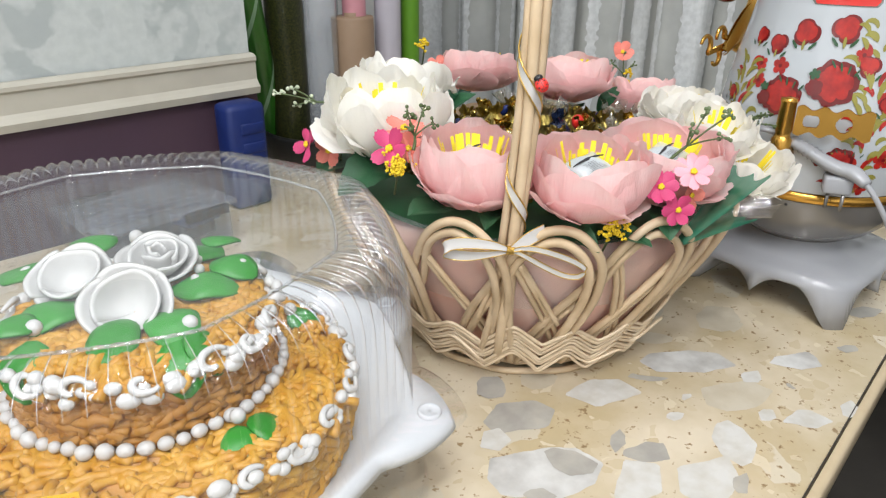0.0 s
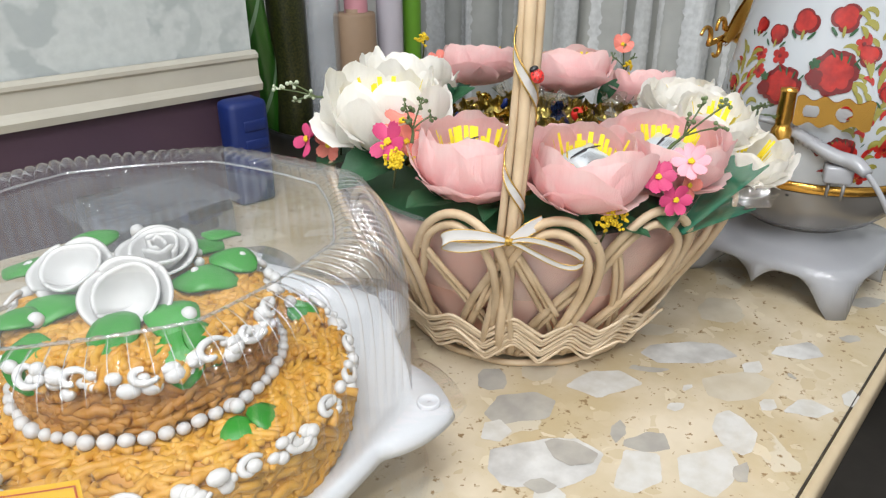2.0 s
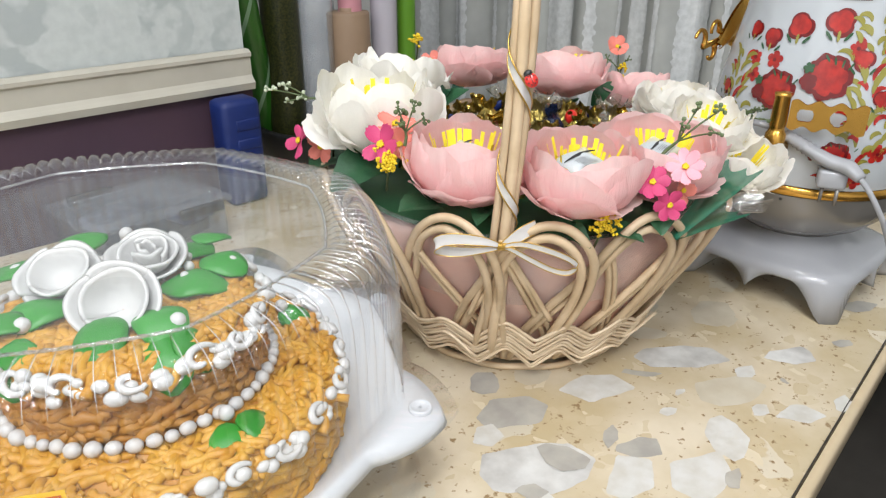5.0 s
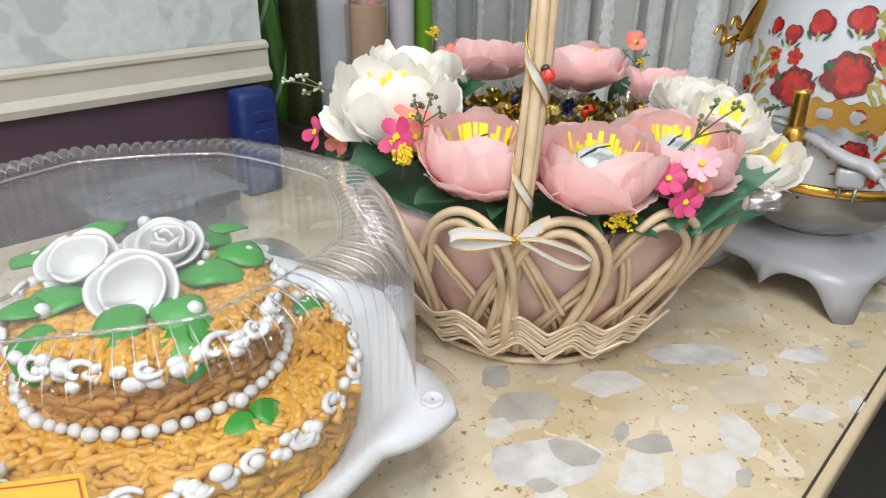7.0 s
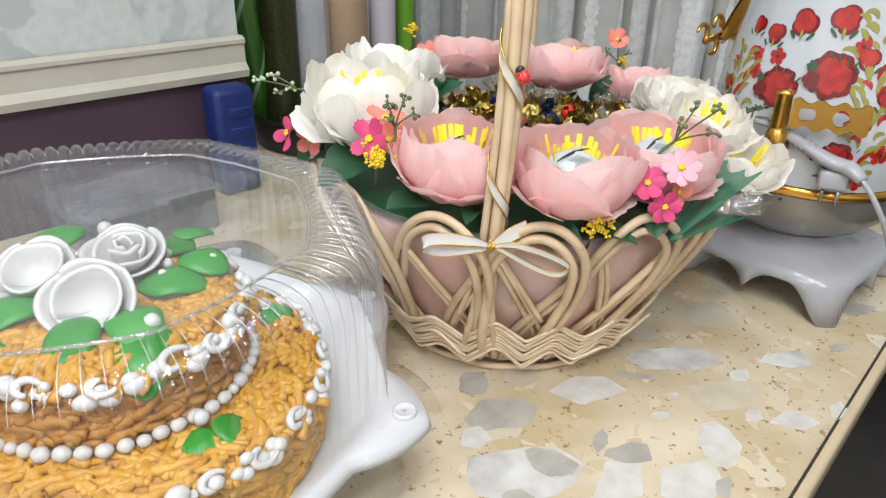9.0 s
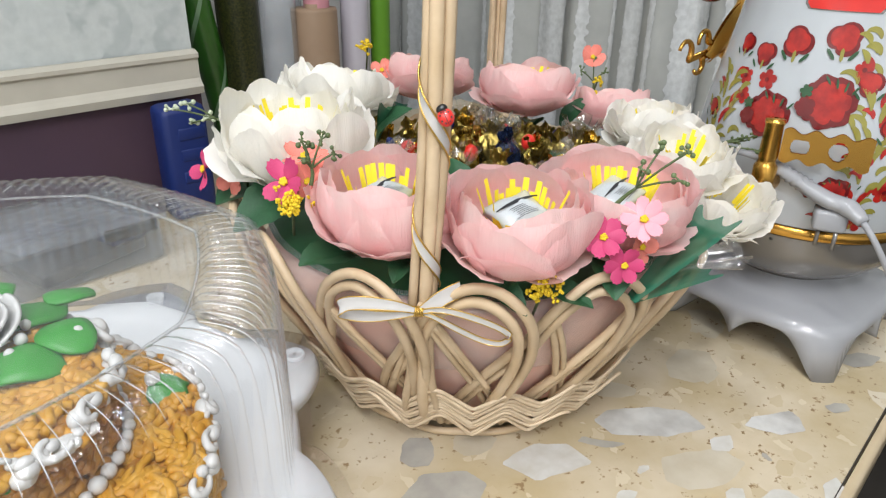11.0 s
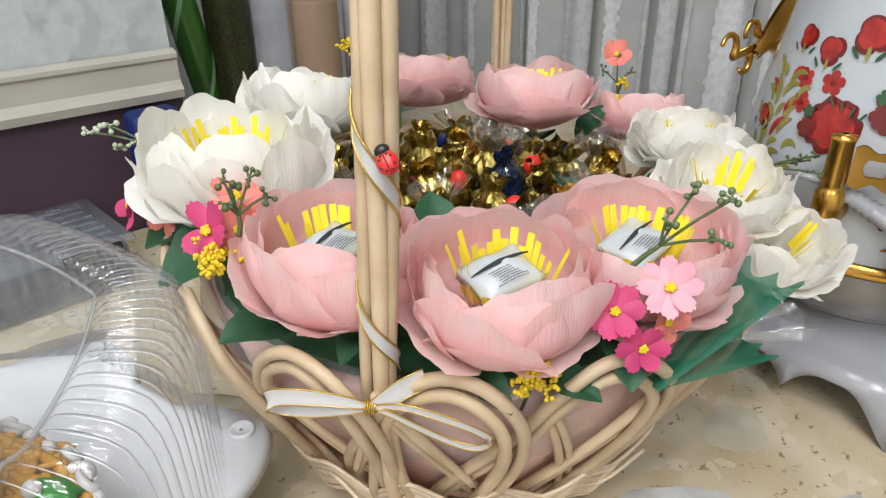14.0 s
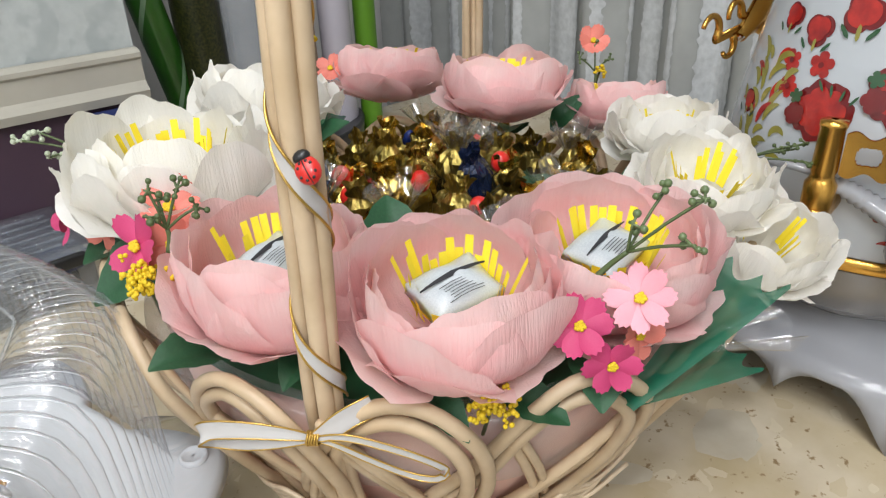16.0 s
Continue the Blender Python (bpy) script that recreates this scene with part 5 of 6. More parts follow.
def sugar_rose(x, y, size, lean, towards, seed, bud):
    """An open sugar cup of overlapping petals; bud: with a furled heart."""
    rose = part("sugar_rose", rose_petal(seed + 50, 0.0165 * size, math.pi * 0.995, 0.0175 * size, 0.02), M_CREAM, cake, "white sugar-paste rose")
    a = radians(towards)
    rose.matrix_basis = Matrix.Translation((x - K.x, y - K.y, TOPZ - FLOOR_Z + 0.001)) @ Matrix.Rotation(radians(lean), 4, Vector((-math.sin(a), math.cos(a), 0)))
    for k in range(4):
        ob = part("rose_petal", rose_petal(seed + k, 0.0195 * size, 0.92, (0.0165, 0.0185, 0.015, 0.0175)[k] * size, 0.2, 0.2), M_CREAM, rose)
        ob.matrix_basis = Matrix.Rotation(radians((20, 115, 200, 290)[k] + seed * 17), 4, "Z") @ Matrix.Rotation(radians(6), 4, "Y")
    if bud:
        for k, (r, h, wrap) in enumerate(((0.0055, 0.021, 2.6), (0.0095, 0.020, 1.7), (0.012, 0.0195, 1.5))):
            ob = part("rose_petal", rose_petal(seed + 20 + k, r * size, wrap, h * size, 0.5, 0.05), M_CREAM, rose)
            ob.matrix_basis = Matrix.Rotation(radians(130 * k + seed * 40), 4, "Z")


sugar_rose(0.146, 0.480, 1.02, 24, 225, 1, False)
sugar_rose(0.160, 0.428, 1.06, 40, 236, 2, False)
sugar_rose(0.194, 0.468, 1.02, 16, 250, 3, True)
# ---- sweets heaped in the basket ----
def wrapper_mesh(seed, mat):
    """A sweet standing in crumpled foil: a pleated sack, a pinched neck and an open fan."""
    r2 = random.Random(seed)
    ph = [r2.uniform(0, 6.28) for _ in range(3)]
    prof = ((0.0060, -0.020), (0.0098, -0.017), (0.0112, -0.009), (0.0112, 0.000), (0.0100, 0.007), (0.0075, 0.0125), (0.0046, 0.0155), (0.0044, 0.017), (0.0056, 0.0200), (0.0063, 0.0232))
    bm = bmesh.new()

    def fn(u, v):
        k = v * (len(prof) - 1)
        i = min(int(k), len(prof) - 2)
        f = k - i
        r, z = prof[i][0] * (1 - f) + prof[i + 1][0] * f, prof[i][1] * (1 - f) + prof[i + 1][1] * f
        a = 2 * math.pi * u
        fan = smoothstep((v - 0.7) / 0.25)
        r *= 1 + (0.08 + 0.12 * fan) * math.sin(6 * a + ph[0] + 40 * z) + (0.03 + 0.10 * fan) * math.sin(13 * a + ph[1]) + 0.30 * noise.noise(Vector((math.cos(a) * 1.6, math.sin(a) * 1.6, z * 130 + seed))) + 0.16 * noise.noise(Vector((math.cos(a) * 4, math.sin(a) * 4, z * 330 + seed)))
        z += fan * 0.002 * math.sin(3 * a + ph[2])
        return Vector((r * math.cos(a) * 1.12, r * math.sin(a) * 0.9, z))
    sheet(bm, fn, 24, 13)
    bmesh.ops.remove_doubles(bm, verts=bm.verts[:], dist=1e-6)
    bmesh.ops.triangulate(bm, faces=bm.faces[:])
    me = mesh_of(bm, "wrapper", False)
    me.materials.append(mat)
    return me


def fan_mesh(seed):
    """A frill of clear wrap over the neck."""
    r2 = random.Random(seed)
    ph = r2.uniform(0, 6)
    bm = bmesh.new()

    def fn(u, v):
        a = 2 * math.pi * u
        r = 0.004 + 0.0125 * v * (1 + 0.28 * math.sin(5 * a + ph) + 0.18 * math.sin(11 * a + 2 * ph))
        return Vector((r * math.cos(a), r * math.sin(a), 0.013 + 0.017 * v + 0.004 * math.sin(4 * a + ph) * v))
    sheet(bm, fn, 36, 6)
    me = mesh_of(bm, "clear_frill")
    me.materials.append(M_WRAP)
    return me


WRAPPERS = [wrapper_mesh(s, (M_GOLD, M_OLIVEFOIL, M_GOLD, M_OLIVEFOIL, M_OLIVEFOIL, M_NAVYFOIL)[s]) for s in range(6)]
FRILLS = [fan_mesh(s) for s in range(3)]


def candy(at, tilt, towards, spin, seed):
    kind = (0, 1, 3, 2, 4, 1, 5, 3, 0, 4, 1, 2, 3, 2, 1, 4, 0, 3, 1)[seed % 19]
    navy = kind == 5
    th = thing("wrapped_sweet", at, "sweet in a crumpled dark blue foil wrapper" if navy else "sweet in a crumpled gold foil wrapper", "sweet", "sweets heaped in the basket")
    a = radians(towards)
    th.matrix_basis = Matrix.Translation(at) @ Matrix.Rotation(radians(tilt), 4, Vector((-math.sin(a), math.cos(a), 0))) @ Matrix.Rotation(radians(spin), 4, "Z") @ Matrix.Scale(1.12, 4)
    part("wrapper", WRAPPERS[kind], None, th)
    if seed % 6 == 1:
        part("clear_frill", FRILLS[seed % 3], None, th, "frill of clear wrap").visible_shadow = False


rng = random.Random(21)
spots = []
for ring, (rr, n) in enumerate(((0.0, 1), (0.028, 6), (0.055, 11), (0.082, 17), (0.106, 22))):
    for k in range(n):
        a = 2 * math.pi * (k + 0.3 * ring) / n
        spots.append((0.572 + rr * math.cos(a) + rng.uniform(-0.005, 0.005), 0.470 + rr * math.sin(a) + rng.uniform(-0.005, 0.005), 0.930 + 0.012 * (1 - rr / 0.11) + rng.uniform(-0.005, 0.006)))
for n, p in enumerate(spots):
    candy(p, rng.uniform(0, 24), rng.uniform(0, 360), rng.uniform(0, 360), n)
bead = bmesh.new()
ball(bead, (0, 0, 0), 0.0062, 12, 9, (1, 1, 1.15))
bead = mesh_of(bead, "red_berry")
bead.materials.append(M_RED)
for x, y, z in ((0.521, 0.497, 0.957), (0.547, 0.449, 0.960), (0.604, 0.438, 0.960), (0.552, 0.402, 0.956), (0.513, 0.476, 0.952), (0.63, 0.49, 0.953)):
    ob = new("red_berry", bead)
    ob.location = (x, y, z)
    tagged(ob, "small glossy red berry among the gold sweets", "berry", "red berries among the sweets")
blue = bmesh.new()
ball(blue, (0, 0, 0), 0.0052, 12, 9, (0.7, 0.7, 1.3))
blue = mesh_of(blue, "blue_sweet")
blue.materials.append(M_BLUE)
for x, y, z in ((0.519, 0.517, 0.957), (0.60, 0.53, 0.955), (0.655, 0.45, 0.953)):
    ob = new("blue_sweet", blue)
    ob.location = (x, y, z)
    ob.rotation_euler = (0.3, 0.4, x * 20)
    tagged(ob, "small sweet in a shiny blue wrapper", "sweet", "blue sweets")


# ---- greenery and small silk flowers ----
def leaf_mesh(seed, bend=0.2, tooth=0.0):
    ph = seed * 1.7

    def fn(u, v):
        y = (2 * u - 1) * 0.30 * math.sin(math.pi * (0.04 + 0.95 * v)) ** 0.8 * (1 + tooth * math.sin(40 * v))
        return Vector((v, y, bend * (0.4 * math.sin(math.pi * v) - 0.5 * v * v) + 0.35 * abs(y) + 0.02 * math.sin(9 * v + ph)))
    bm = bmesh.new()
    sheet(bm, fn, 8, 12)
    return mesh_of(bm, "leaf")


LEAVES = [leaf_mesh(s, 0.15 + 0.12 * s, 0.04) for s in range(3)]
for me in LEAVES:
    me.materials.append(M_LEAF)


def silk_leaf(base, tip, width=1.0, roll=0.0, n=0, label="dark green silk leaf tucked under the paper flowers"):
    base, tip = Vector(base), Vector(tip)
    d = tip - base
    ob = new("silk_leaf", LEAVES[n % 3])
    ob.matrix_basis = Matrix.Translation(base) @ d.to_track_quat("X", "Z").to_matrix().to_4x4() @ Matrix.Rotation(radians(roll), 4, "X") @ Matrix.Diagonal((d.length, d.length * width * 0.85, d.length, 1))
    return tagged(ob, label, "leaf", "leaves in the basket")


for n, (b, t, w, r) in enumerate((
        ((0.405, 0.412, 0.928), (0.362, 0.411, 0.938), 1.3, -10), ((0.430, 0.385, 0.925), (0.405, 0.372, 0.928), 1.3, 0),
        ((0.455, 0.330, 0.918), (0.448, 0.300, 0.921), 1.1, 20), ((0.475, 0.310, 0.922), (0.489, 0.278, 0.917), 1.2, 10), ((0.530, 0.300, 0.932), (0.500, 0.270, 0.926), 1.4, 0),
        ((0.42, 0.50, 0.935), (0.364, 0.500, 0.936), 1.5, -20),
        ((0.43, 0.55, 0.93), (0.372, 0.545, 0.935), 1.6, 0),
        ((0.68, 0.50, 0.945), (0.655, 0.482, 0.962), 1.4, 0), ((0.706, 0.485, 0.945), (0.722, 0.470, 0.974), 0.9, 60),
        ((0.665, 0.545, 0.94), (0.640, 0.52, 0.955), 1.6, 0), ((0.53, 0.55, 0.94), (0.540, 0.525, 0.985), 1.4, 30),
        ((0.62, 0.39, 0.93), (0.60, 0.415, 0.962), 1.4, 10), ((0.49, 0.40, 0.935), (0.505, 0.425, 0.972), 1.4, 10),
        ((0.70, 0.36, 0.93), (0.655, 0.38, 0.955), 1.4, 0))):
    silk_leaf(b, t, w, r, n)


def cloth(name, base, tip, width, mat, label, fold=0.18, wave=9.0):
    """A gathered fan of stiff tulle."""
    base, tip = Vector(base), Vector(tip)
    d = tip - base
    bm = bmesh.new()

    def fn(u, v):
        y = (2 * u - 1) * width * (0.25 + 0.75 * v) * (1 - 0.25 * max(0, v - 0.7))
        top = v * (1 - 0.10 * abs(math.sin(3.5 * (2 * u - 1))))
        return Vector((top * d.length, y, fold * width * math.sin(wave * u + 2 * v) * (0.4 + v)))
    sheet(bm, fn, 24, 8)
    ob = new(name, mesh_of(bm, name))
    ob.data.materials.append(mat)
    ob.matrix_basis = Matrix.Translation(base) @ d.to_track_quat("X", "Z").to_matrix().to_4x4()
    return tagged(ob, label, "tulle", "tulle in the basket")


cloth("tulle_fan", (0.520, 0.272, 0.912), (0.598, 0.258, 0.956), 0.019, M_TEAL, "sheer emerald-green tulle folded under a white flower", 0.10, 5.0)
cloth("tulle_fan", (0.525, 0.280, 0.905), (0.575, 0.248, 0.928), 0.020, M_TEAL, "sheer emerald-green tulle folded under a white flower", 0.12, 4.0)
cloth("film_frill", (0.570, 0.272, 0.918), (0.606, 0.242, 0.930), 0.020, M_CLEAR2, "clear crinkled film under a white flower", 0.30, 9.0)
cloth("tulle_fan", (0.54, 0.56, 0.955), (0.538, 0.535, 0.985), 0.014, M_TEAL, "sheer emerald-green tulle beside a white flower")


def bloom_petal(long, wide):
    def fn(u, v):
        y = (2 * u - 1) * wide * math.sin(math.pi * (0.10 + 0.60 * v))
        return Vector((0.10 + long * v * (1 - 0.16 * abs(2 * u - 1) ** 2.5 + 0.05 * math.cos(19 * u)), y, 0.10 * v * v - 0.8 * y * y + 0.12 * v))
    bm = bmesh.new()
    sheet(bm, fn, 6, 6)
    return mesh_of(bm, "petal")


BLOOM = {}
for key, mat, long, wide in (("magenta", M_MAGENTA, 0.85, 0.34), ("rose", M_ROSE, 0.85, 0.28), ("coral", M_CORAL, 0.85, 0.40)):
    BLOOM[key] = bloom_petal(long, wide)
    BLOOM[key].materials.append(mat)
EYE = bmesh.new()
for i in range(14):
    a = i * 2.4
    ball(EYE, (0.017 * math.sqrt(i) * 2.2 * math.cos(a), 0.017 * math.sqrt(i) * 2.2 * math.sin(a), 0.12), 0.07, 6, 5)
EYE = mesh_of(EYE, "flower_eye")
EYE.materials.append(M_MIMOSA)


def small_bloom(at, size, tone, face, petals, label):
    """A small silk flower that faces the way face."""
    th = thing("silk_flower", at, label, "silk flower", "small silk flowers in the basket")
    th.matrix_basis = Matrix.Translation(at) @ Vector(face).to_track_quat("Z", "Y").to_matrix().to_4x4() @ Matrix.Diagonal((size, size, size, 1))
    r2 = random.Random(int(at[0] * 9999))
    for i in range(petals):
        ob = part("petal", BLOOM[tone], None, th)
        ob.matrix_basis = Matrix.Rotation(2 * math.pi * (i + r2.uniform(-0.12, 0.12)) / petals, 4, "Z") @ Matrix.Rotation(r2.uniform(-0.25, 0.25), 4, "Y")
    part("flower_eye", EYE, None, th, "yellow flower centre")


TO_CAM = Vector((-0.62, -0.62, 0.45))
small_bloom((0.518, 0.270, 0.970), 0.0150, "rose", TO_CAM + Vector((0, 0, 0.2)), 8, "light pink silk cosmos with a yellow centre")
small_bloom((0.497, 0.283, 0.960), 0.0142, "magenta", TO_CAM, 7, "magenta silk cosmos with a yellow centre")
small_bloom((0.503, 0.270, 0.944), 0.0132, "magenta", TO_CAM + Vector((0.1, -0.2, -0.3)), 6, "magenta silk flower hanging over the basket's rim")
small_bloom((0.520, 0.270, 0.951), 0.0125, "coral", TO_CAM + Vector((0.4, -0.3, -0.2)), 5, "coral silk flower over the rim")
small_bloom((0.402, 0.462, 0.985), 0.0175, "coral", TO_CAM + Vector((0, 0, 0.3)), 5, "coral-pink silk flower in the basket")
small_bloom((0.381, 0.455, 0.974), 0.0180, "magenta", TO_CAM + Vector((-0.2, 0.2, 0)), 5, "magenta silk flower with yellow centre")
small_bloom((0.395, 0.450, 0.972), 0.0150, "coral", TO_CAM + Vector((0.3, -0.1, 0)), 5, "coral-red silk flower in the basket")
small_bloom((0.373, 0.560, 0.956), 0.0170, "magenta", (-0.8, 0.1, 0.2), 5, "magenta silk flower behind a white peony")
small_bloom((0.387, 0.548, 0.950), 0.0150, "coral", (-0.8, -0.3, 0.1), 5, "coral-pink silk flower behind a white peony")
small_bloom((0.779, 0.508, 0.999), 0.0140, "coral", (-0.5, -0.6, 0.5), 6, "coral-pink silk flower at the back of the basket")
small_bloom((0.610, 0.645, 0.985), 0.0130, "coral", (-0.5, -0.6, 0.5), 5, "coral-pink silk flower at the back of the basket")


def mimosa(at, size, count, seed, label="cluster of small yellow mimosa balls"):
    th = thing("mimosa_sprig", at, label, "artificial flower", "yellow mimosa sprigs in the basket")
    r2 = random.Random(seed)
    for i in range(count):
        p = Vector((r2.gauss(0, 0.33), r2.gauss(0, 0.33), r2.gauss(0, 0.26))) * size
        bm = bmesh.new()
        for k in range(4):
            ball(bm, p + Vector((r2.uniform(-1, 1), r2.uniform(-1, 1), r2.uniform(-1, 1))) * 0.0015, r2.uniform(0.0009, 0.0014), 7, 5)
        part("floret", bm, M_MIMOSA, th)
    bm = bmesh.new()
    tube(bm, [(0, 0, 0), (0.004, 0.006, -0.012), (0.008, 0.014, -0.03)], 0.0010, 6)
    part("stem", bm, M_STEM, th)


mimosa((0.459, 0.295, 0.933), 0.0135, 46, 1)
mimosa((0.376, 0.440, 0.965), 0.0135, 46, 2)
mimosa((0.602, 0.658, 1.008), 0.0120, 18, 3)
mimosa((0.530, 0.275, 0.960), 0.0060, 8, 4)
mimosa((0.770, 0.492, 0.980), 0.0060, 8, 5)
mimosa((0.398, 0.545, 0.957), 0.0050, 6, 6)


def berry_sprig(base, tips, label, mat=M_BERRY, r=0.0017):
    th = thing("berry_sprig", base, label, "artificial sprig", "berry sprigs in the basket")
    base = Vector(base)
    r2 = random.Random(int(base.x * 9999))
    mid = sum((Vector(t) for t in tips), Vector()) / len(tips) * 0.45 + base * 0.55
    bm = bmesh.new()
    tube(bm, spline([Vector(), (mid - base) * 0.5 + Vector((0.001, 0, 0.001)), mid - base], 8), [0.0015 - 0.0005 * i / 7 for i in range(8)], 7)
    part("stem", bm, M_STEM, th)
    for t in tips:
        t = Vector(t)
        bm = bmesh.new()
        tube(bm, spline([mid - base, (mid + t) / 2 - base + Vector((0, 0, 0.001)), t - base], 7), 0.0007, 6)
        part("twig", bm, M_STEM, th)
        for k in range(4):
            off = Vector((r2.uniform(-1, 1), r2.uniform(-1, 1), r2.uniform(-0.6, 1))).normalized() * 0.0048
            bm = bmesh.new()
            tube(bm, [t - base - off * 0.4, t - base + off * 0.8], 0.0006, 5)
            ball(bm, t - base + off, r * r2.uniform(0.75, 1.1), 8, 6)
            part("berry", bm, mat, th)


berry_sprig((0.511, 0.289, 0.973), ((0.538, 0.277, 1.009), (0.536, 0.258, 1.012), (0.524, 0.254, 0.998), (0.520, 0.278, 1.000)), "green plastic berry sprig standing over a pink peony")
berry_sprig((0.389, 0.436, 0.975), ((0.388, 0.442, 1.004), (0.399, 0.436, 1.004), (0.404, 0.430, 0.995), (0.384, 0.438, 0.994), (0.392, 0.444, 0.998)), "dark green plastic berry sprig", M_STEM, 0.0018)
berry_sprig((0.405, 0.560, 0.985), ((0.366, 0.590, 0.997), (0.376, 0.583, 1.001), (0.378, 0.585, 0.985), (0.387, 0.575, 0.990)), "pale green berry sprig beside a white peony", M_BERRYPALE, 0.0018)
berry_sprig((0.775, 0.500, 0.965), ((0.772, 0.515, 0.985), (0.785, 0.495, 0.985), (0.778, 0.505, 0.995)), "small green sprig at the back of the basket", M_BERRY, 0.0014)
berry_sprig((0.700, 0.350, 0.955), ((0.736, 0.315, 0.965), (0.742, 0.325, 0.960), (0.728, 0.312, 0.970), (0.745, 0.310, 0.968), (0.735, 0.305, 0.960)), "grey-green sprig between white flowers", M_STEM, 0.0014)

bug = thing("ladybird", (0.4090, 0.3310, 1.040), "red wooden ladybird with black spots glued to the ribbon", "ornament")
bug.matrix_basis = Matrix.Translation((0.4090, 0.3310, 1.040)) @ Vector((-0.66, -0.62, 0.42)).to_track_quat("Z", "Y").to_matrix().to_4x4() @ Matrix.Rotation(radians(28), 4, "Z") @ Matrix.Scale(0.78, 4)
bm = bmesh.new()
ball(bm, (0, -0.0012, 0), 0.0066, 16, 10, (0.88, 1.0, 0.55))
part("shell", bm, M_RED, bug, "red domed shell")
bm = bmesh.new()
ball(bm, (0, 0.0052, 0.0002), 0.0036, 12, 8, (1.15, 0.9, 0.8))
part("head", bm, M_BLACK, bug, "black head")
bm = bmesh.new()
tube(bm, [(0, 0.004, 0.0031), (0, 0, 0.0037), (0, -0.004, 0.0033), (0, -0.0072, 0.0016)], 0.0003, 5)
part("back_line", bm, M_BLACK, bug)
for x, y in ((0.003, 0.001), (-0.003, 0.001), (0.0034, -0.003), (-0.0034, -0.003), (0.0016, -0.0052), (-0.0016, -0.0052), (0.0015, 0.0026), (-0.0015, 0.0026)):
    bm = bmesh.new()
    ball(bm, (x, y, 0.0036 * math.sqrt(max(0.05, 1 - (x / 0.0058) ** 2 - ((y + 0.0012) / 0.0066) ** 2))), 0.0008, 8, 6, (1, 1, 0.5))
    part("spot", bm, M_BLACK, bug)


# ---- curtain ----
def fold(y):
    return CURTAIN_X + 0.018 * math.sin(y * 38) + 0.010 * math.sin(y * 71 + 1.0)


curtain = thing("curtain", (CURTAIN_X, 0.4, 0), "grey curtain with ragged white woven stripes, hanging in folds", "curtain")
co = Vector(curtain.location)
bm = bmesh.new()
sheet(bm, lambda u, v: Vector((fold(-1.0 + 2.58 * u), -1.0 + 2.58 * u, 0.56 + 1.97 * v)) - co, 320, 2)
part("cloth", bm, M_CURTAIN, curtain)
rng = random.Random(9)
STRIPES = [(1.47, 0.012), (1.42, 0.05), (1.345, 0.014), (1.29, 0.03), (1.21, 0.012), (1.165, 0.02), (1.105, 0.014), (1.020, 0.075), (0.925, 0.016), (0.88, 0.01), (0.822, 0.042), (0.773, 0.013), (0.708, 0.062), (0.64, 0.012), (0.57, 0.04), (0.50, 0.012), (0.42, 0.05), (0.33, 0.014), (0.22, 0.05)]
for y0, w in STRIPES:
    bm = bmesh.new()
    ph = rng.uniform(0, 50)

    def fn(u, v):
        z = 0.562 + 1.96 * v
        ragged = 0.0035 * noise.noise(Vector((ph, z * 90, 0))) + 0.003 * noise.noise(Vector((ph + 9, z * 240, 0)))
        y = y0 + (u - 0.5) * w + (ragged if u in (0.0, 1.0) else 0) * (1 if u else -1)
        return Vector((fold(y) - 0.0035, y, z)) - co
    sheet(bm, fn, max(3, int(w / 0.006)), 360)
    part("stripe", bm, M_CURTAIN_W, curtain, "white woven stripe", smooth=False)

# ---- bin with rolls of wrapping film ----
TB = Vector((0.769, 1.082, TOP))
bin_ = thing("roll_bin", TB, "black round bin on the table holding rolls of gift wrap", "bin")
bm = bmesh.new()
lathe(bm, [(0.001, 0.001), (0.124, 0.001), (0.128, 0.004), (0.131, 0.048), (0.132, 0.055), (0.128, 0.056), (0.125, 0.052), (0.001, 0.010)], 64)
part("base", bm, M_BLACK, bin_, "black plastic base")


def roll(name, px, pz, dx, dy, r, length, mat, label, at_y=0.0, core=True):
    """A roll that stands in the bin: its foot, and how far it leans over a metre."""
    th = thing(name, (px, TB.y + at_y, pz), label, "gift wrap roll", "rolls of gift wrap")
    d = Vector((dx, dy, 1)).normalized()
    bm = bmesh.new()
    q = d.to_track_quat("Z", "Y").to_matrix().to_4x4()
    seg = 28
    rings = []
    for rr, h in ((0.4 * r, length), (0.4 * r, length), (r * 0.97, length), (r, length - 0.004), (r, 0.004), (r * 0.97, 0)):
        rings.append([bm.verts.new(q @ Vector((rr * (1 + 0.01 * math.sin(3 * j)) * math.cos(2 * math.pi * j / seg), rr * math.sin(2 * math.pi * j / seg), h))) for j in range(seg)])
    for a, b in zip(rings, rings[1:]):
        for j in range(seg):
            bm.faces.new((a[j], a[(j + 1) % seg], b[(j + 1) % seg], b[j]))
    bm.faces.new(rings[-1])
    part("wound_film", bm, mat, th)
    bm = bmesh.new()
    tube(bm, [q @ Vector((0, 0, length - 0.03)), q @ Vector((0, 0, length + 0.006))], r * 0.38, 20)
    part("core", bm, M_KRAFT, th, "brown card core")
    return th, q


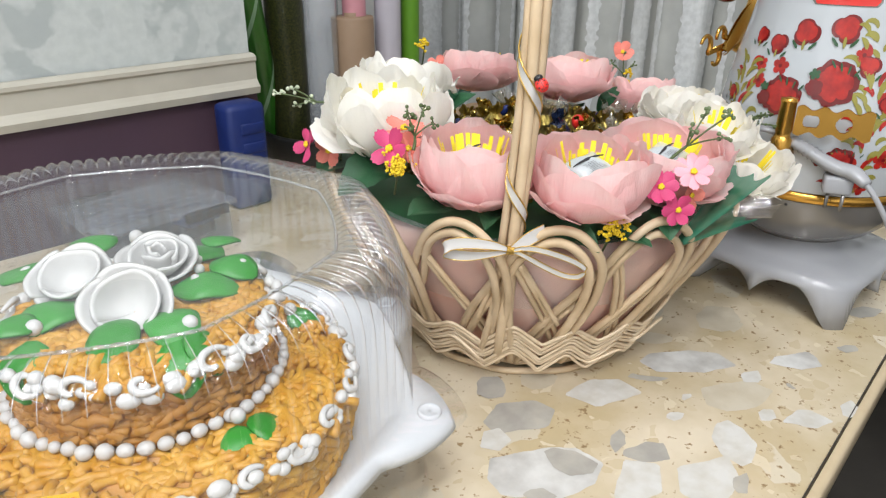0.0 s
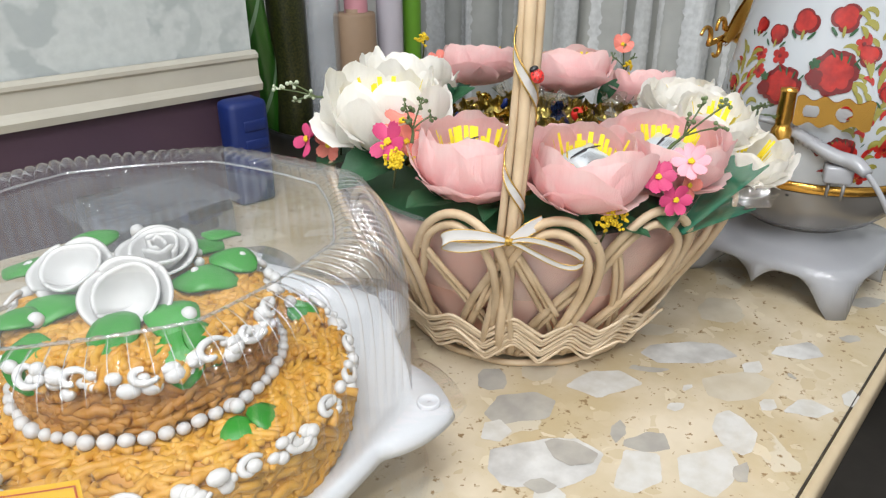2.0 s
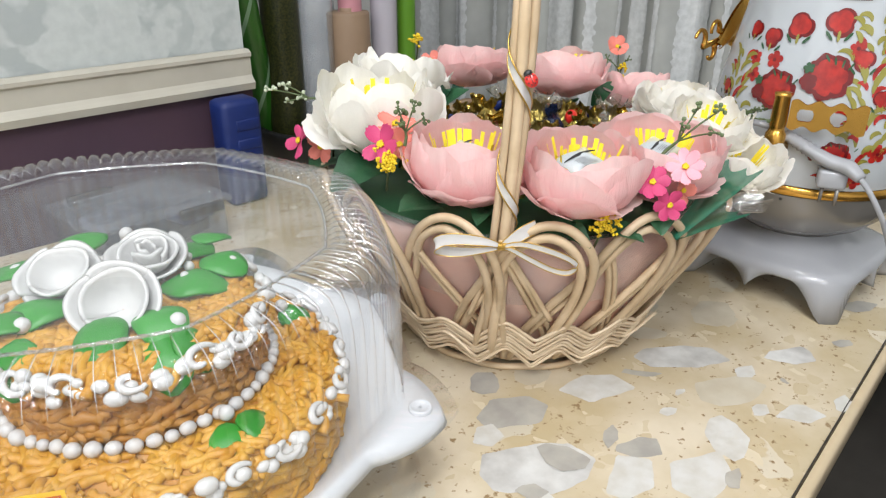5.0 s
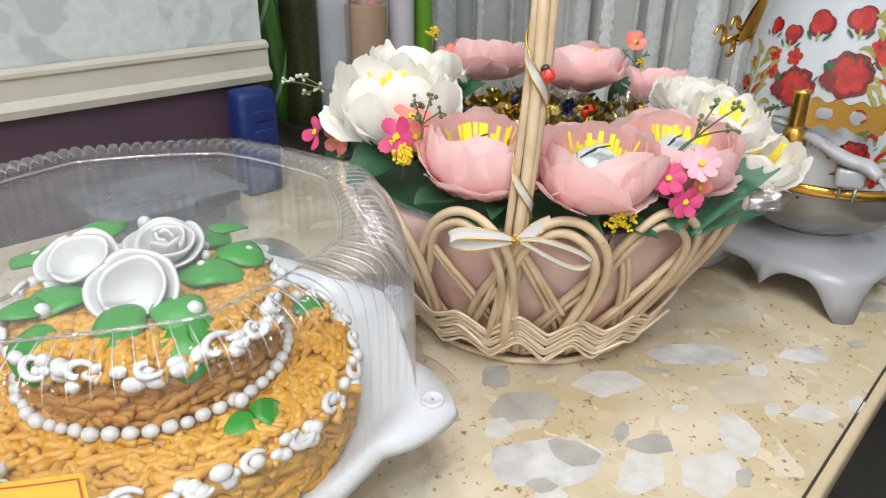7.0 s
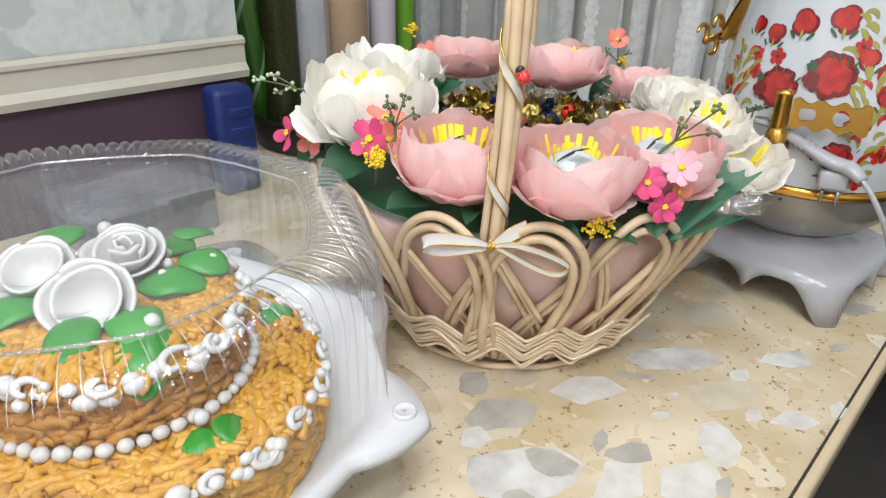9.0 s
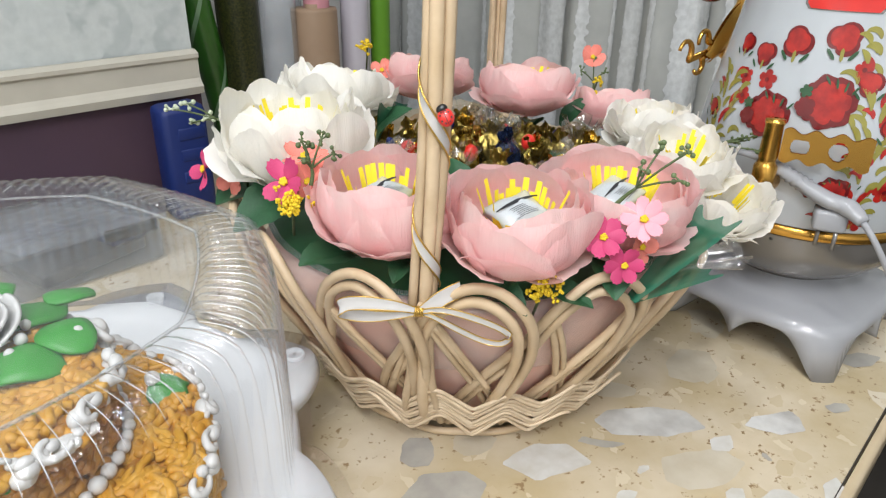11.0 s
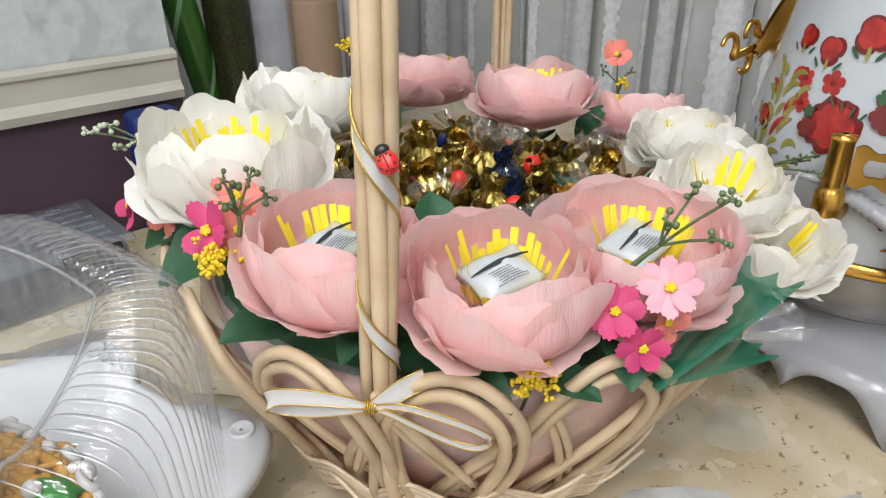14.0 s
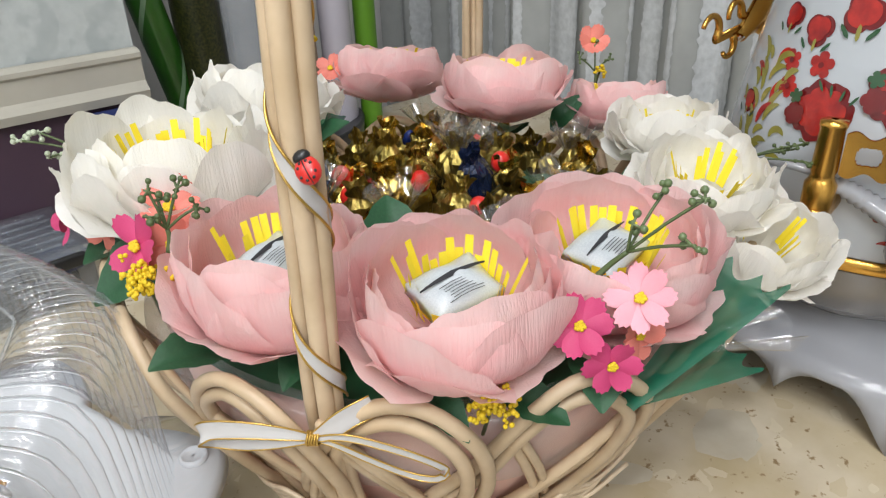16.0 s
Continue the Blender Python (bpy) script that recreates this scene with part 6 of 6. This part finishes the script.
FZ = TOP + 0.012
th, q = roll("green_film_roll", 0.674, FZ, -0.275, -0.286, 0.021, 0.60, M_GREEN1, "roll of green film with pale curling stripes", 0.050)
for s in range(2):
    bm = bmesh.new()
    pts = [(0.0216 * math.cos(f * 11 + s * 3.1), 0.0216 * math.sin(f * 11 + s * 3.1), f * 0.5 + 0.03) for f in [i / 80 for i in range(81)]]
    verts = []
    for p in pts:
        p = Vector(p)
        verts.append((bm.verts.new(q @ (p + Vector((0, 0, 0.007)))), bm.verts.new(q @ (p - Vector((0, 0, 0.007))))))
    for a, b in zip(verts, verts[1:]):
        bm.faces.new((a[0], a[1], b[1], b[0]))
    part("stripe", bm, M_PALEGREEN, th, "pale curling stripe")
roll("glitter_film_roll", 0.684, FZ, -0.04, -0.06, 0.031, 0.55, M_GREEN2, "roll of dark green glitter film", 0.006)
roll("clear_film_roll", 0.732, FZ, 0.0, 0.0, 0.030, 0.55, M_FILM, "roll of milky clear film", -0.02)
roll("kraft_roll", 0.791, FZ, 0.0, 0.02, 0.036, 0.228, M_KRAFT, "roll of brown kraft wrap", -0.037)
roll("pink_roll", 0.799, FZ, 0.0, 0.02, 0.020, 0.34, M_PINKROLL, "roll of pink wrap inside the brown one", -0.033)
roll("lilac_roll", 0.865, FZ, 0.0, 0.0, 0.023, 0.55, M_LILAC, "roll of pale lilac wrap", -0.037)
roll("lime_roll", 0.917, FZ - 0.011, 0.0, 0.0, 0.0165, 0.55, M_LIME, "roll of lime green wrap", -0.037)
roll("clear_film_roll", 0.775, FZ, 0.0, 0.03, 0.045, 0.50, M_FILM, "roll of milky clear film", 0.055)

# ---- blue case and storage box at the wall ----
case = thing("blue_case", (0.516, 0.955, TOP), "dark blue plastic case standing beside the bin", "plastic case")
bm = bmesh.new()
box(bm, (0, 0, 0.0770), (0.060, 0.045, 0.153), 0, 0.009)
part("shell", bm, M_BLUE, case)
for z in (0.06, 0.09, 0.118):
    bm = bmesh.new()
    box(bm, (0.006, -0.022, z), (0.036, 0.004, 0.016), 0, 0.0018)
    part("rib", bm, M_BLUE, case, "raised rib")

store = thing("storage_box", (0.345, 0.905, TOP), "clear plastic storage box with black clips and coloured contents", "storage box")
store.rotation_euler = (0, 0, radians(4))
bm = bmesh.new()
box(bm, (0, 0, 0.0265), (0.17, 0.13, 0.052), 0, 0.008)
part("tub", bm, M_STORE, store, "clear plastic tub")
bm = bmesh.new()
box(bm, (0, 0, 0.056), (0.182, 0.142, 0.007), 0, 0.003)
part("lid", bm, M_STORE, store, "clear plastic lid")
for i in range(6):
    bm = bmesh.new()
    box(bm, (0, -0.045 + 0.018 * i, 0.0605), (0.15, 0.006, 0.0022), 0, 0.0008)
    part("lid_rib", bm, M_STORE, store)
for x, y in ((0.045, -0.0735), (-0.03, 0.0735)):
    bm = bmesh.new()
    box(bm, (x, y, 0.052), (0.06, 0.008, 0.014), 0, 0.003)
    part("clip", bm, M_BLACK, store, "black clip")
for x, y, z, sx, sy, mat in ((0.0, -0.01, 0.018, 0.13, 0.09, M_BLACK), (0.05, -0.03, 0.036, 0.05, 0.04, M_BLUE), (-0.03, 0.02, 0.036, 0.06, 0.05, M_LILAC)):
    bm = bmesh.new()
    box(bm, (x, y, z), (sx, sy, 0.016), 12, 0.003)
    part("content", bm, mat, store, "coloured packet inside")

# ---- ceiling lights ----
M_GLOW = bpy.data.materials.new("lamp_diffuser")
M_GLOW.use_nodes = True
M_GLOW.node_tree.nodes["Principled BSDF"].inputs["Emission Color"].default_value = (0.97, 0.98, 1.0, 1)
M_GLOW.node_tree.nodes["Principled BSDF"].inputs["Emission Strength"].default_value = 9.0
bulb = bmesh.new()
ball(bulb, (0, 0, 0), 0.070, 16, 8, (1, 1, 0.3))
bulb = mesh_of(bulb, "led")
bulb.materials.append(M_GLOW)
for lx, ly, watts in LAMPS:
    lamp = thing("ceiling_light", (lx, ly, 2.62), "white ceiling light with two rows of round lamps", "ceiling light", "ceiling lights")
    bm = bmesh.new()
    box(bm, (0, 0, -0.008), (1.2, 0.6, 0.014), 0, 0.003)
    part("frame", bm, M_WPLASTIC, lamp)
    for row in (-0.21, 0.21):
        for k in range(3):
            ob = part("led", bulb, None, lamp)
            ob.location = (-0.40 + 0.40 * k, row, -0.024)
